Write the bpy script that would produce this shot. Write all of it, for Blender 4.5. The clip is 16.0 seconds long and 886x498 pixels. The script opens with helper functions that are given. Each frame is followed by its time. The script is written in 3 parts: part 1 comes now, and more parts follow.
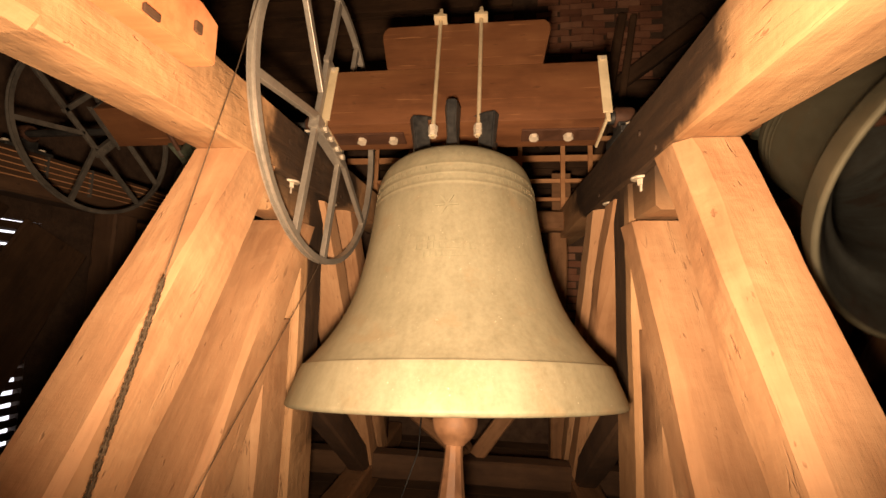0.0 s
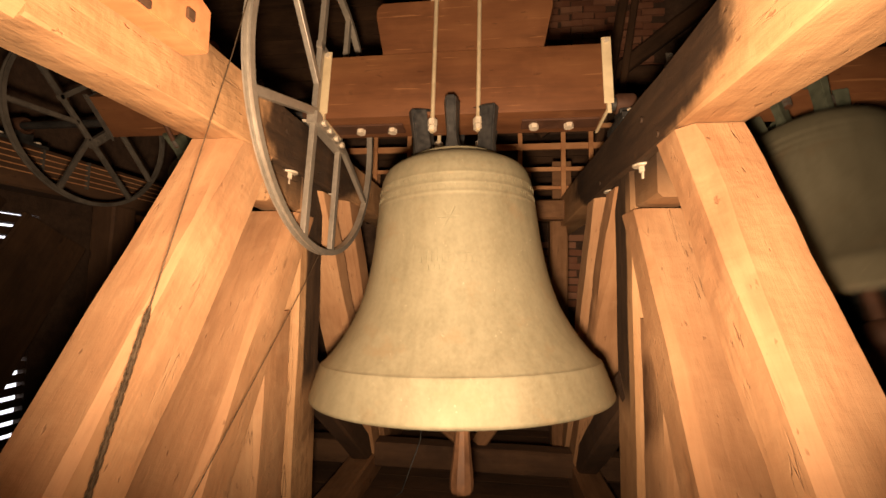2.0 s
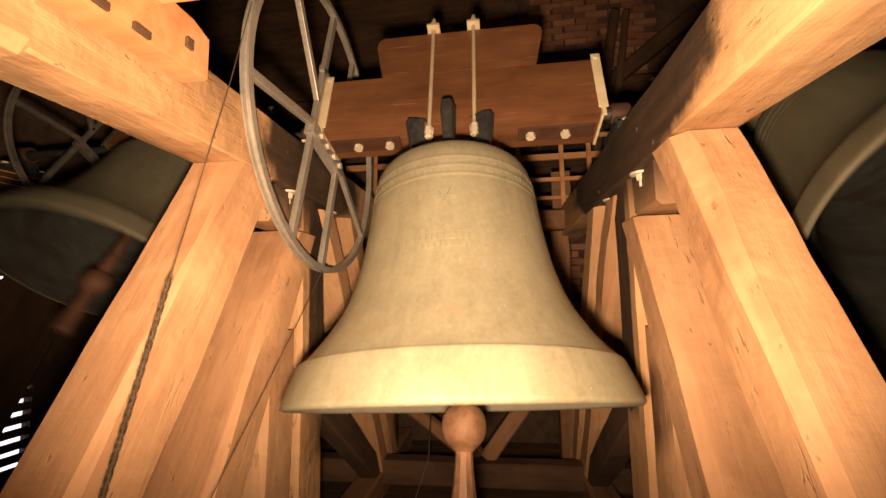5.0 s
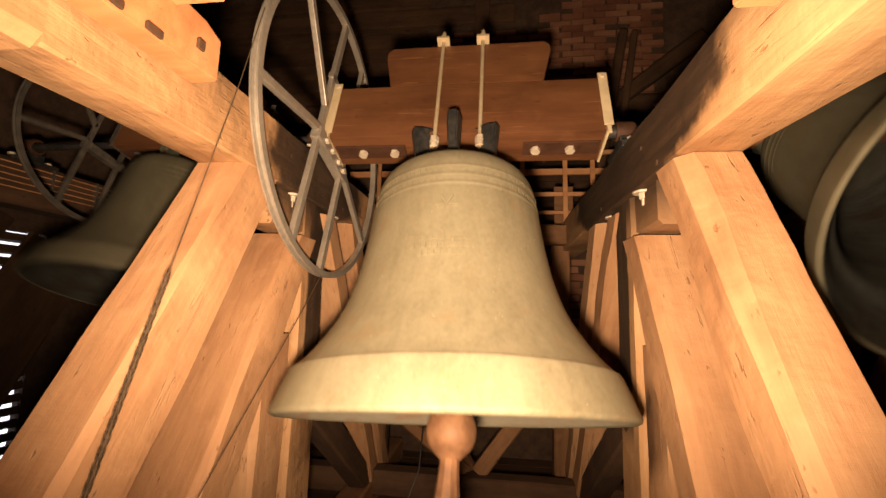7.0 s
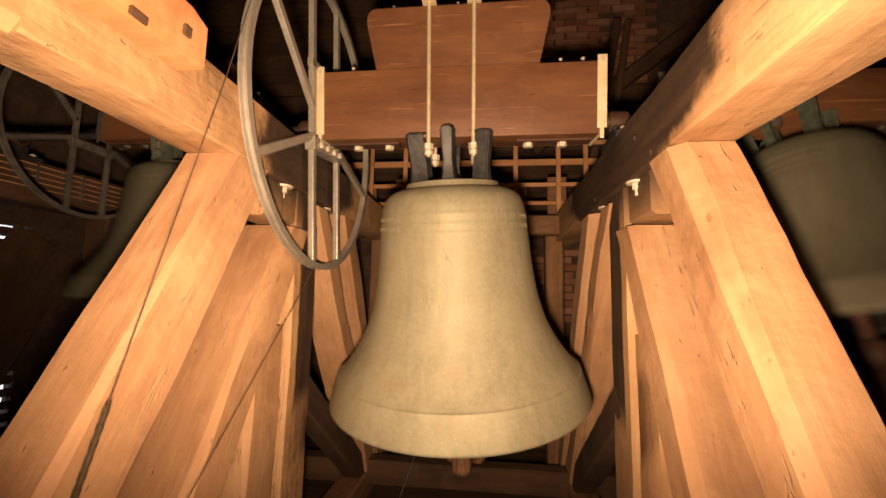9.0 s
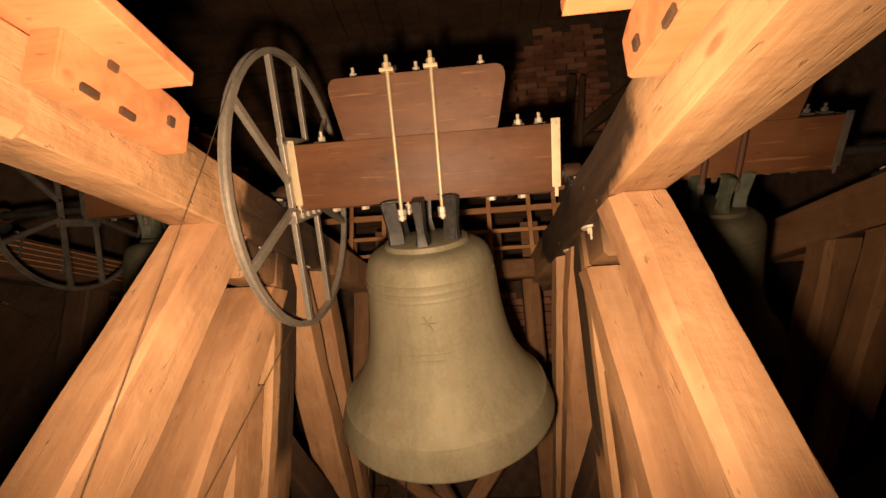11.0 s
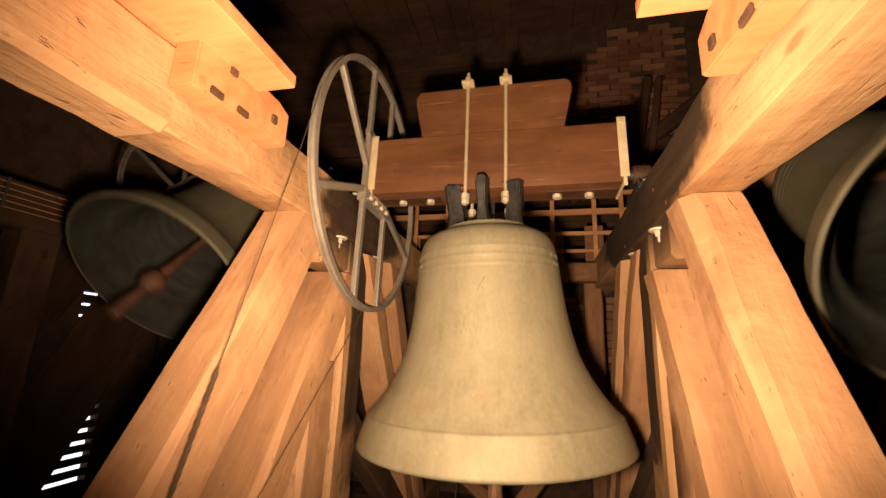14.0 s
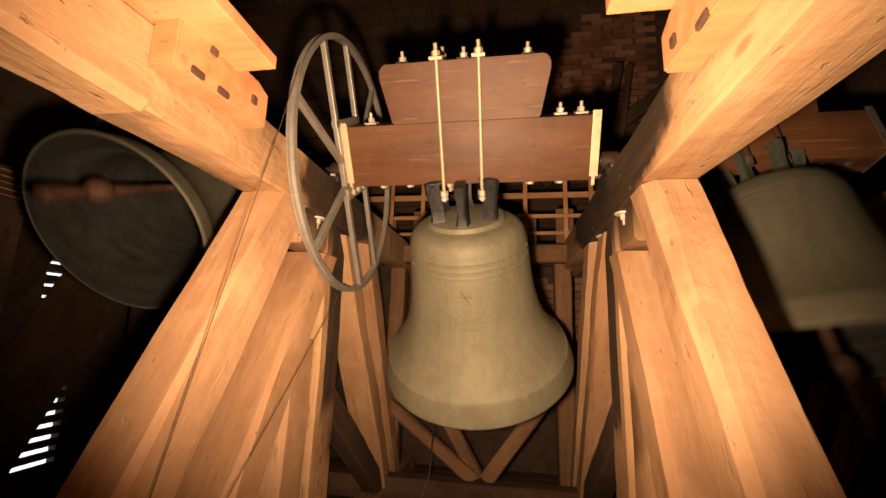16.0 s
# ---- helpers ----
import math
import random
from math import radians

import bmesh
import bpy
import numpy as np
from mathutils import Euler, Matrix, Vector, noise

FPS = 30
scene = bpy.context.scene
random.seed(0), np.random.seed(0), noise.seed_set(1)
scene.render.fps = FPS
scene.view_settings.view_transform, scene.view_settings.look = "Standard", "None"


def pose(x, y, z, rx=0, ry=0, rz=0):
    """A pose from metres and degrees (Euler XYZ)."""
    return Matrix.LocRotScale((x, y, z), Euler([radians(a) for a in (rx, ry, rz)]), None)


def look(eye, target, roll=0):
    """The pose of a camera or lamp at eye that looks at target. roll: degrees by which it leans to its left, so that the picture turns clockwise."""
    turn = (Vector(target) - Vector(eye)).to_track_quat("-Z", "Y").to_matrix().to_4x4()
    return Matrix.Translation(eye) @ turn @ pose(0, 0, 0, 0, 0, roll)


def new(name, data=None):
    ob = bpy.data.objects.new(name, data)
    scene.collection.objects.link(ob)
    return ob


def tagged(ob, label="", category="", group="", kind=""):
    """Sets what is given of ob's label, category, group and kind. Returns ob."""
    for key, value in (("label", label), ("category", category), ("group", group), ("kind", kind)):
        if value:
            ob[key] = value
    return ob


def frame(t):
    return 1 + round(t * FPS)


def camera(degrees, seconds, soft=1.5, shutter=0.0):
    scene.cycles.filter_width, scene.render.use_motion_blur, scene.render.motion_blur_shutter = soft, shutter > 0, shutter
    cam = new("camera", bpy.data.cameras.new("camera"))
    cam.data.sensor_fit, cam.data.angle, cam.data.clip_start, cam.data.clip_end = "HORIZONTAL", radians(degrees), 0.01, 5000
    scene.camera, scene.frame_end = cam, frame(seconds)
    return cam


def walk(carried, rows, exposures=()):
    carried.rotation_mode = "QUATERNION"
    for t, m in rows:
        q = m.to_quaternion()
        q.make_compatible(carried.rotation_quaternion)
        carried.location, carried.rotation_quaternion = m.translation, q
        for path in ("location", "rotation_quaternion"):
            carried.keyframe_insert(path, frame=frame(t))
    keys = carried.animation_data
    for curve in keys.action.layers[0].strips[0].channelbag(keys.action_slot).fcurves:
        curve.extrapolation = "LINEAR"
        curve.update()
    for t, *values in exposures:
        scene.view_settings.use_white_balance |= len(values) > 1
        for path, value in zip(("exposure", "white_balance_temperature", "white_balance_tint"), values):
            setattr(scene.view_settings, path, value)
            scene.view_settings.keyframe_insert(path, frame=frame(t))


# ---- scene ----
cam = camera(93.9, 16.0, shutter=0.5)
PATH = [
    (0, (0.163, -2.007, 1.538), (-0.077, -0.033, 1.749), 1.3),
    (0.5, (0.16, -2.01, 1.535), (-0.076, -0.036, 1.747), 1.5),
    (1, (0.161, -2.003, 1.535), (-0.093, -0.026, 1.7), 1.1),
    (1.5, (0.167, -1.997, 1.536), (-0.093, -0.019, 1.679), 0.7),
    (2, (0.162, -1.996, 1.54), (-0.079, -0.017, 1.701), 0.8),
    (2.5, (0.165, -1.994, 1.541), (-0.077, -0.015, 1.696), 0.7),
    (3, (0.164, -1.991, 1.538), (-0.094, -0.009, 1.619), 0.5),
    (3.5, (0.164, -1.992, 1.537), (-0.094, -0.01, 1.619), 0.5),
    (4, (0.168, -1.996, 1.537), (-0.037, -0.017, 1.743), 1.3),
    (4.5, (0.171, -2.001, 1.542), (-0.084, -0.029, 1.758), -1.4),
    (7, (0.173, -1.997, 1.547), (-0.084, -0.032, 1.816), 1.5),
    (7.5, (0.178, -1.994, 1.547), (-0.073, -0.024, 1.78), 0.8),
    (8, (0.175, -1.954, 1.551), (-0.047, 0.019, 1.787), 1.1),
    (8.5, (0.184, -1.938, 1.556), (-0.063, 0.034, 1.782), 1.5),
    (9, (0.171, -1.991, 1.547), (-0.054, -0.017, 1.774), 1.1),
    (9.5, (0.184, -1.993, 1.553), (0.057, -0.025, 1.887), -2.1),
    (9.7, (0.187, -1.994, 1.554), (0.068, -0.027, 1.892), -2.7),
    (11.8, (0.277, -2.142, 1.553), (0.019, -0.221, 2.043), -2.1),
    (12, (0.271, -2.141, 1.547), (-0.069, -0.218, 1.979), -1.5),
    (12.5, (0.267, -2.14, 1.53), (-0.026, -0.197, 1.9), -0.5),
    (13, (0.262, -2.15, 1.518), (-0.015, -0.195, 1.839), -0.1),
    (13.5, (0.267, -2.166, 1.5), (-0.019, -0.204, 1.758), 2.7),
    (14, (0.239, -2.175, 1.493), (-0.197, -0.278, 1.952), 2.0),
    (14.5, (0.21, -2.184, 1.481), (-0.199, -0.259, 1.836), 0.6),
    (15, (0.223, -2.207, 1.479), (-0.093, -0.264, 1.833), 0.1),
    (15.5, (0.228, -2.223, 1.481), (-0.083, -0.288, 1.881), 0.2),
    (16, (0.235, -2.243, 1.476), (-0.077, -0.304, 1.851), 1.5),
]
walk(cam, [(t, look(eye, target, roll)) for t, eye, target, roll in PATH],
     [(0, 0.0), (9.7, 0.0), (11.8, -0.55), (12.1, -0.48), (12.6, -0.28), (14.5, -0.05), (16, -0.10)])

# ---- light: one flood lamp beside the camera, faint daylight behind the louvres ----
world = bpy.data.worlds.new("tower_dark")
world.use_nodes = True
world.node_tree.nodes["Background"].inputs[0].default_value = (0.05, 0.06, 0.08, 1)
world.node_tree.nodes["Background"].inputs[1].default_value = 0.05
scene.world = world
flood = bpy.data.lights.new("flood_lamp", "SPOT")
flood.energy, flood.color = 395, (1.0, 0.655, 0.40)
flood.spot_size, flood.spot_blend, flood.shadow_soft_size = radians(132), 0.8, 0.05
new("flood_lamp", flood).matrix_world = look((0.125, -1.97, 1.41), (-0.02, 0.0, 2.48))


# ---- materials ----
def mat(name, rough=0.6, metal=0.0):
    m = bpy.data.materials.new(name)
    m.use_nodes = True
    nt = m.node_tree
    b = nt.nodes["Principled BSDF"]
    b.inputs["Roughness"].default_value, b.inputs["Metallic"].default_value = rough, metal
    return m, nt, b


def node(nt, kind, **vals):
    n = nt.nodes.new(kind)
    for k, v in vals.items():
        n.inputs[k].default_value = v
    return n


def noise_of(nt, vec, scale, detail=4.0, rough=0.6):
    n = node(nt, "ShaderNodeTexNoise", Scale=scale, Detail=detail, Roughness=rough)
    nt.links.new(vec, n.inputs["Vector"])
    return n.outputs["Fac"]


def stretched(nt, vec, sx, sy, sz):
    n = nt.nodes.new("ShaderNodeVectorMath")
    n.operation = "MULTIPLY"
    nt.links.new(vec, n.inputs[0])
    n.inputs[1].default_value = (sx, sy, sz)
    return n.outputs[0]


def ramp(nt, fac, *stops):
    r = nt.nodes.new("ShaderNodeValToRGB")
    nt.links.new(fac, r.inputs[0])
    els = r.color_ramp.elements
    while len(els) < len(stops):
        els.new(0.5)
    for e, (p, c) in zip(els, stops):
        e.position = p
        e.color = (*c, 1) if len(c) == 3 else c
    return r.outputs[0]


def step(nt, fac, lo, hi):
    n = nt.nodes.new("ShaderNodeMapRange")
    n.interpolation_type = "SMOOTHSTEP"
    nt.links.new(fac, n.inputs[0])
    n.inputs[1].default_value, n.inputs[2].default_value = lo, hi
    return n.outputs[0]


def calc(nt, op, a, b=None):
    n = nt.nodes.new("ShaderNodeMath")
    n.operation = op
    for i, v in enumerate((a, b)):
        if v is None:
            continue
        if isinstance(v, (int, float)):
            n.inputs[i].default_value = v
        else:
            nt.links.new(v, n.inputs[i])
    return n.outputs[0]


def mix(nt, fac, a, b, mode="MIX"):
    n = nt.nodes.new("ShaderNodeMix")
    n.data_type, n.blend_type = "RGBA", mode
    for sock, v in ((n.inputs[0], fac), (n.inputs[6], a), (n.inputs[7], b)):
        if isinstance(v, (int, float)):
            sock.default_value = v
        elif isinstance(v, tuple):
            sock.default_value = (*v, 1)
        else:
            nt.links.new(v, sock)
    return n.outputs[2]


def bump(nt, b, height, strength=0.4, dist=0.01):
    n = node(nt, "ShaderNodeBump", Strength=strength, Distance=dist)
    nt.links.new(height, n.inputs["Height"])
    nt.links.new(n.outputs[0], b.inputs["Normal"])


def wood(name, dark, mid, light, rough=0.75, stain=0.0, relief=0.5, knots=True, scratch=0.0):
    """Sawn or hewn timber, grain along the local x axis. stain: half length of the grease stain under a bearing."""
    m, nt, b = mat(name, rough)
    co = nt.nodes.new("ShaderNodeTexCoord").outputs["Object"]
    rnd = nt.nodes.new("ShaderNodeObjectInfo").outputs["Random"]
    off = nt.nodes.new("ShaderNodeVectorMath")
    off.operation = "ADD"
    nt.links.new(co, off.inputs[0])
    cmb = nt.nodes.new("ShaderNodeCombineXYZ")
    nt.links.new(calc(nt, "MULTIPLY", rnd, 40.0), cmb.inputs[0])
    nt.links.new(calc(nt, "MULTIPLY", rnd, 13.0), cmb.inputs[1])
    nt.links.new(cmb.outputs[0], off.inputs[1])
    v = off.outputs[0]
    warp = noise_of(nt, stretched(nt, v, 1.2, 3, 3), 1.0, 2.0)
    grain = noise_of(nt, stretched(nt, v, 2.2, 20, 20), 1.0, 6.0, 0.7)
    fine = noise_of(nt, stretched(nt, v, 6, 160, 160), 1.0, 2.0, 0.7)
    blot = noise_of(nt, stretched(nt, v, 1.0, 2.4, 2.4), 1.6, 4.0, 0.6)
    g = calc(nt, "ADD", calc(nt, "MULTIPLY", grain, 0.36), calc(nt, "MULTIPLY", blot, 0.64))
    col = ramp(nt, g, (0.32, dark), (0.485, mid), (0.66, light))
    col = mix(nt, calc(nt, "MULTIPLY", step(nt, fine, 0.5, 0.8), 0.13), col, dark)
    # long drying cracks
    cr = noise_of(nt, stretched(nt, v, 0.55, 9, 9), 1.3, 3.0, 0.55)
    band = calc(nt, "ABSOLUTE", calc(nt, "SUBTRACT", cr, 0.5))
    crack = calc(nt, "MULTIPLY", calc(nt, "SUBTRACT", 1.0, step(nt, band, 0.0, 0.005)), step(nt, blot, 0.50, 0.66))
    col = mix(nt, calc(nt, "MULTIPLY", crack, 0.55), col, (dark[0] * 0.25, dark[1] * 0.2, dark[2] * 0.2))
    hewn = noise_of(nt, stretched(nt, v, 9, 7, 7), 1.0, 3.0, 0.5)
    pit = step(nt, noise_of(nt, stretched(nt, v, 14, 34, 34), 1.0, 3.0, 0.6), 0.66, 0.74)
    col = mix(nt, calc(nt, "MULTIPLY", pit, 0.5), col, (dark[0] * 0.5, dark[1] * 0.42, dark[2] * 0.4))
    pale = calc(nt, "MULTIPLY", step(nt, hewn, 0.54, 0.70), 0.22)
    col = mix(nt, pale, col, (min(1, light[0] * 1.15), min(1, light[1] * 1.2), min(1, light[2] * 1.25)))
    height = calc(nt, "SUBTRACT", calc(nt, "ADD", calc(nt, "MULTIPLY", grain, 0.6), calc(nt, "ADD", calc(nt, "MULTIPLY", warp, 1.2), calc(nt, "MULTIPLY", hewn, 1.3))), calc(nt, "ADD", calc(nt, "MULTIPLY", crack, 0.8), calc(nt, "MULTIPLY", pit, 0.3)))
    if scratch:
        sc = step(nt, noise_of(nt, stretched(nt, v, 3.0, 30, 75), 1.0, 2.0, 0.5), 0.67, 0.72)
        col = mix(nt, calc(nt, "MULTIPLY", sc, scratch), col, (light[0] * 1.9, light[1] * 2.1, light[2] * 2.2))
    if knots:
        vo = node(nt, "ShaderNodeTexVoronoi", Scale=1.0)
        nt.links.new(stretched(nt, v, 2.6, 6.5, 6.5), vo.inputs["Vector"])
        kn = calc(nt, "SUBTRACT", 1.0, step(nt, vo.outputs["Distance"], 0.05, 0.13))
        kn = calc(nt, "MULTIPLY", kn, step(nt, blot, 0.45, 0.6))
        col = mix(nt, calc(nt, "MULTIPLY", kn, 0.7), col, (dark[0] * 0.35, dark[1] * 0.3, dark[2] * 0.25))
    if stain:
        pos = nt.nodes.new("ShaderNodeNewGeometry").outputs["Position"]
        sep = nt.nodes.new("ShaderNodeSeparateXYZ")
        nt.links.new(pos, sep.inputs[0])
        wob = calc(nt, "MULTIPLY", calc(nt, "SUBTRACT", noise_of(nt, stretched(nt, pos, 1, 3, 2.2), 1.6, 5.0), 0.5), 0.7)
        yy = calc(nt, "ABSOLUTE", calc(nt, "ADD", calc(nt, "SUBTRACT", sep.outputs[1], 0.05), wob))
        yy = calc(nt, "SUBTRACT", yy, calc(nt, "MULTIPLY", step(nt, sep.outputs[2], 2.05, 2.16), stain * 0.5))
        wide = calc(nt, "MULTIPLY", calc(nt, "SUBTRACT", 1.0, step(nt, yy, stain, stain + 0.22)), step(nt, sep.outputs[2], 1.75, 2.08))
        drip = calc(nt, "SUBTRACT", 1.0, step(nt, calc(nt, "ABSOLUTE", calc(nt, "ADD", calc(nt, "SUBTRACT", sep.outputs[1], 0.095), calc(nt, "MULTIPLY", wob, 0.08))), 0.092, 0.116))
        drip = calc(nt, "MULTIPLY", drip, step(nt, sep.outputs[2], 0.9, 1.1))
        gm = calc(nt, "MINIMUM", calc(nt, "ADD", wide, drip), 1.0)
        gm = calc(nt, "MULTIPLY", gm, calc(nt, "ADD", 0.74, calc(nt, "MULTIPLY", grain, 0.4)))
        col = mix(nt, calc(nt, "MINIMUM", gm, 0.97), col, (0.020, 0.010, 0.005))
    tint = mix(nt, rnd, (0.86, 0.84, 0.82), (1.0, 1.0, 1.0))
    col = mix(nt, 1.0, col, tint, "MULTIPLY")
    nt.links.new(col, b.inputs["Base Color"])
    saw = noise_of(nt, stretched(nt, v, 90, 26, 26), 1.0, 3.0, 0.6)
    height = calc(nt, "ADD", height, calc(nt, "MULTIPLY", saw, 0.09))
    bump(nt, b, height, relief, 0.012)
    return m


OLD = wood("old_oak", (0.33, 0.18, 0.083), (0.46, 0.272, 0.135), (0.57, 0.365, 0.195), stain=0.58)
OLD_PLAIN = wood("old_oak_strut", (0.32, 0.170, 0.085), (0.47, 0.268, 0.140), (0.58, 0.362, 0.200), relief=0.6)
OLD_L = wood("old_oak_inner", (0.32, 0.175, 0.080), (0.445, 0.262, 0.13), (0.56, 0.355, 0.19), stain=0.30, relief=0.95)
# dark wood; in places a copy of the oak with shade painted in
DARKWOOD = wood("dark_timber", (0.030, 0.016, 0.008), (0.068, 0.036, 0.018), (0.11, 0.060, 0.030), 0.85)
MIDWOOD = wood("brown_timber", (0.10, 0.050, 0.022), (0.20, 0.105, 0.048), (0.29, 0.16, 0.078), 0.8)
REDWOOD = wood("fresh_pine", (0.40, 0.15, 0.060), (0.58, 0.25, 0.11), (0.66, 0.34, 0.17), 0.65, relief=0.3)
YOKE = wood("varnished_yoke", (0.080, 0.032, 0.013), (0.142, 0.060, 0.025), (0.190, 0.086, 0.036), 0.55, relief=0.18, knots=False, scratch=0.5)
LATH = wood("lath_wood", (0.36, 0.17, 0.07), (0.52, 0.26, 0.115), (0.62, 0.35, 0.17), 0.7, relief=0.2)


def metal(name, c0, c1, rough, met, scale=30, bumpy=0.15, spots=None):
    m, nt, b = mat(name, rough, met)
    co = nt.nodes.new("ShaderNodeTexCoord").outputs["Object"]
    n1 = noise_of(nt, co, scale, 5.0, 0.65)
    n2 = noise_of(nt, co, scale * 0.12, 3.0)
    f = calc(nt, "ADD", calc(nt, "MULTIPLY", n1, 0.5), calc(nt, "MULTIPLY", n2, 0.5))
    col = ramp(nt, f, (0.38, c0), (0.62, c1))
    if spots:
        col = mix(nt, step(nt, n1, 0.58, 0.70), col, spots)
    nt.links.new(col, b.inputs["Base Color"])
    nt.links.new(ramp(nt, n1, (0.3, (rough * 0.75,) * 3), (0.7, (min(1, rough * 1.25),) * 3)), b.inputs["Roughness"])
    bump(nt, b, n1, bumpy, 0.004)
    return m


GALV = metal("galvanised_steel", (0.33, 0.305, 0.26), (0.46, 0.43, 0.375), 0.4, 0.45, 60)
# darkened copy of the steel, holding shade in its colour
GALV_DARK = metal("shaded_steel", (0.06, 0.056, 0.05), (0.12, 0.11, 0.095), 0.6, 0.3, 25)
IRON = metal("dark_cast_iron", (0.030, 0.032, 0.034), (0.075, 0.075, 0.072), 0.5, 0.5, 40)
BRASSROD = metal("yellow_zinc_rod", (0.50, 0.42, 0.27), (0.66, 0.57, 0.39), 0.45, 0.3, 30)
ZINC = metal("cream_zinc_plate", (0.62, 0.52, 0.33), (0.78, 0.68, 0.46), 0.5, 0.2, 20)
BOLT = metal("pale_bolt_steel", (0.52, 0.46, 0.36), (0.72, 0.66, 0.54), 0.45, 0.15, 50)
RUST = metal("rusty_clapper_iron", (0.11, 0.055, 0.028), (0.29, 0.155, 0.078), 0.65, 0.15, 16, 0.45)
# dark rusty iron; on the side clappers the darkness is painted shade
RUST_DARK = metal("rust_and_shade_iron", (0.045, 0.020, 0.011), (0.09, 0.040, 0.021), 0.7, 0.15, 22, 0.3)
CABLE = metal("greasy_wire_rope", (0.07, 0.048, 0.03), (0.17, 0.125, 0.08), 0.5, 0.4, 120)


def bronze(name, shift=0.0, k=1.0):
    """Bell bronze, dull olive patina with pale specks, partly painted sparkle, and darker streaks. k below 1 puts shade
    into the colour.
    """
    m, nt, b = mat(name, 0.55, 0.22)
    b.inputs["Specular IOR Level"].default_value = 0.15
    co = nt.nodes.new("ShaderNodeTexCoord").outputs["Object"]
    big = noise_of(nt, stretched(nt, co, 1, 1, 0.5), 3.0 + shift, 5.0, 0.6)
    fine = noise_of(nt, co, 55.0, 4.0, 0.7)
    streak = noise_of(nt, stretched(nt, co, 14, 14, 1.2), 1.5, 4.0, 0.6)
    f = calc(nt, "ADD", calc(nt, "MULTIPLY", big, 0.50), calc(nt, "ADD", calc(nt, "MULTIPLY", fine, 0.30), calc(nt, "MULTIPLY", streak, 0.2)))
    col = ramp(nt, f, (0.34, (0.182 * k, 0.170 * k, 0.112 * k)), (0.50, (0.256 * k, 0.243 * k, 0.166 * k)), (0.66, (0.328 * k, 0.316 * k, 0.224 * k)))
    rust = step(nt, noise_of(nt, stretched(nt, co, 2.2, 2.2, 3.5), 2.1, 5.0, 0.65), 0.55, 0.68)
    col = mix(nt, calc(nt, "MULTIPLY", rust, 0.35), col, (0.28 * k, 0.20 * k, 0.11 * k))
    # pale spots in the base colour, part real specks, part painted sparkle
    vo = node(nt, "ShaderNodeTexVoronoi", Scale=58.0)
    nt.links.new(co, vo.inputs["Vector"])
    glint_speck = calc(nt, "MULTIPLY", calc(nt, "SUBTRACT", 1.0, step(nt, vo.outputs["Distance"], 0.05, 0.15)), step(nt, noise_of(nt, co, 21.0, 3.0), 0.52, 0.66))
    col = mix(nt, calc(nt, "MULTIPLY", glint_speck, 0.75 * k), col, (0.62, 0.58, 0.46))
    nt.links.new(col, b.inputs["Base Color"])
    nt.links.new(ramp(nt, fine, (0.3, (0.54,) * 3), (0.7, (0.70,) * 3)), b.inputs["Roughness"])
    bump(nt, b, calc(nt, "ADD", fine, calc(nt, "MULTIPLY", streak, 0.5)), 0.12, 0.004)
    return m


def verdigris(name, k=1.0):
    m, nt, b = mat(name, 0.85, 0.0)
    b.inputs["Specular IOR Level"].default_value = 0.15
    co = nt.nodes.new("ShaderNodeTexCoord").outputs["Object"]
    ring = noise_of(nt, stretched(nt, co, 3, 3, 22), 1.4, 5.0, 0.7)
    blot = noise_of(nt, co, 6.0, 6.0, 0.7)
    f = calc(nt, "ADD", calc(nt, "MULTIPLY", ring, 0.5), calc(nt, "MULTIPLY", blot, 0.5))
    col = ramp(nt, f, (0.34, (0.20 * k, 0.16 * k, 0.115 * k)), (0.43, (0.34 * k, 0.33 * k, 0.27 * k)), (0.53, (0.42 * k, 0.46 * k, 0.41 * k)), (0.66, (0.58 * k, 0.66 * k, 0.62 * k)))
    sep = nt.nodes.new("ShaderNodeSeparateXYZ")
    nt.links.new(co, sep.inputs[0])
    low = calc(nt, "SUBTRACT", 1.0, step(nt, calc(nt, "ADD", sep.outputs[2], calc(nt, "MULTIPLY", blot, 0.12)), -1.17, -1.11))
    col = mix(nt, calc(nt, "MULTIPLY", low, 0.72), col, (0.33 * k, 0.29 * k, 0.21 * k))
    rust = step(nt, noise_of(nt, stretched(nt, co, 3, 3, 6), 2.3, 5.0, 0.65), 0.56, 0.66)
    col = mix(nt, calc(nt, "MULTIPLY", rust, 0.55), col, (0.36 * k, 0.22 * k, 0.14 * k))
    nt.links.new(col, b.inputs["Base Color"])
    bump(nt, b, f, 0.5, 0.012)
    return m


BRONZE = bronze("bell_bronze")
# same bronze for the side bells, their shade put into the colour
BRONZE_DARK = bronze("bell_bronze_shaded", 0.7, 0.34)
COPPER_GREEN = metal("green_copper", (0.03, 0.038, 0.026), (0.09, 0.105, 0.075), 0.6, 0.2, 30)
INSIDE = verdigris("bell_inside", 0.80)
# near-black copy: the shade inside the side bells is painted in
INSIDE_DARK = verdigris("shaded_bell_inside", 0.06)


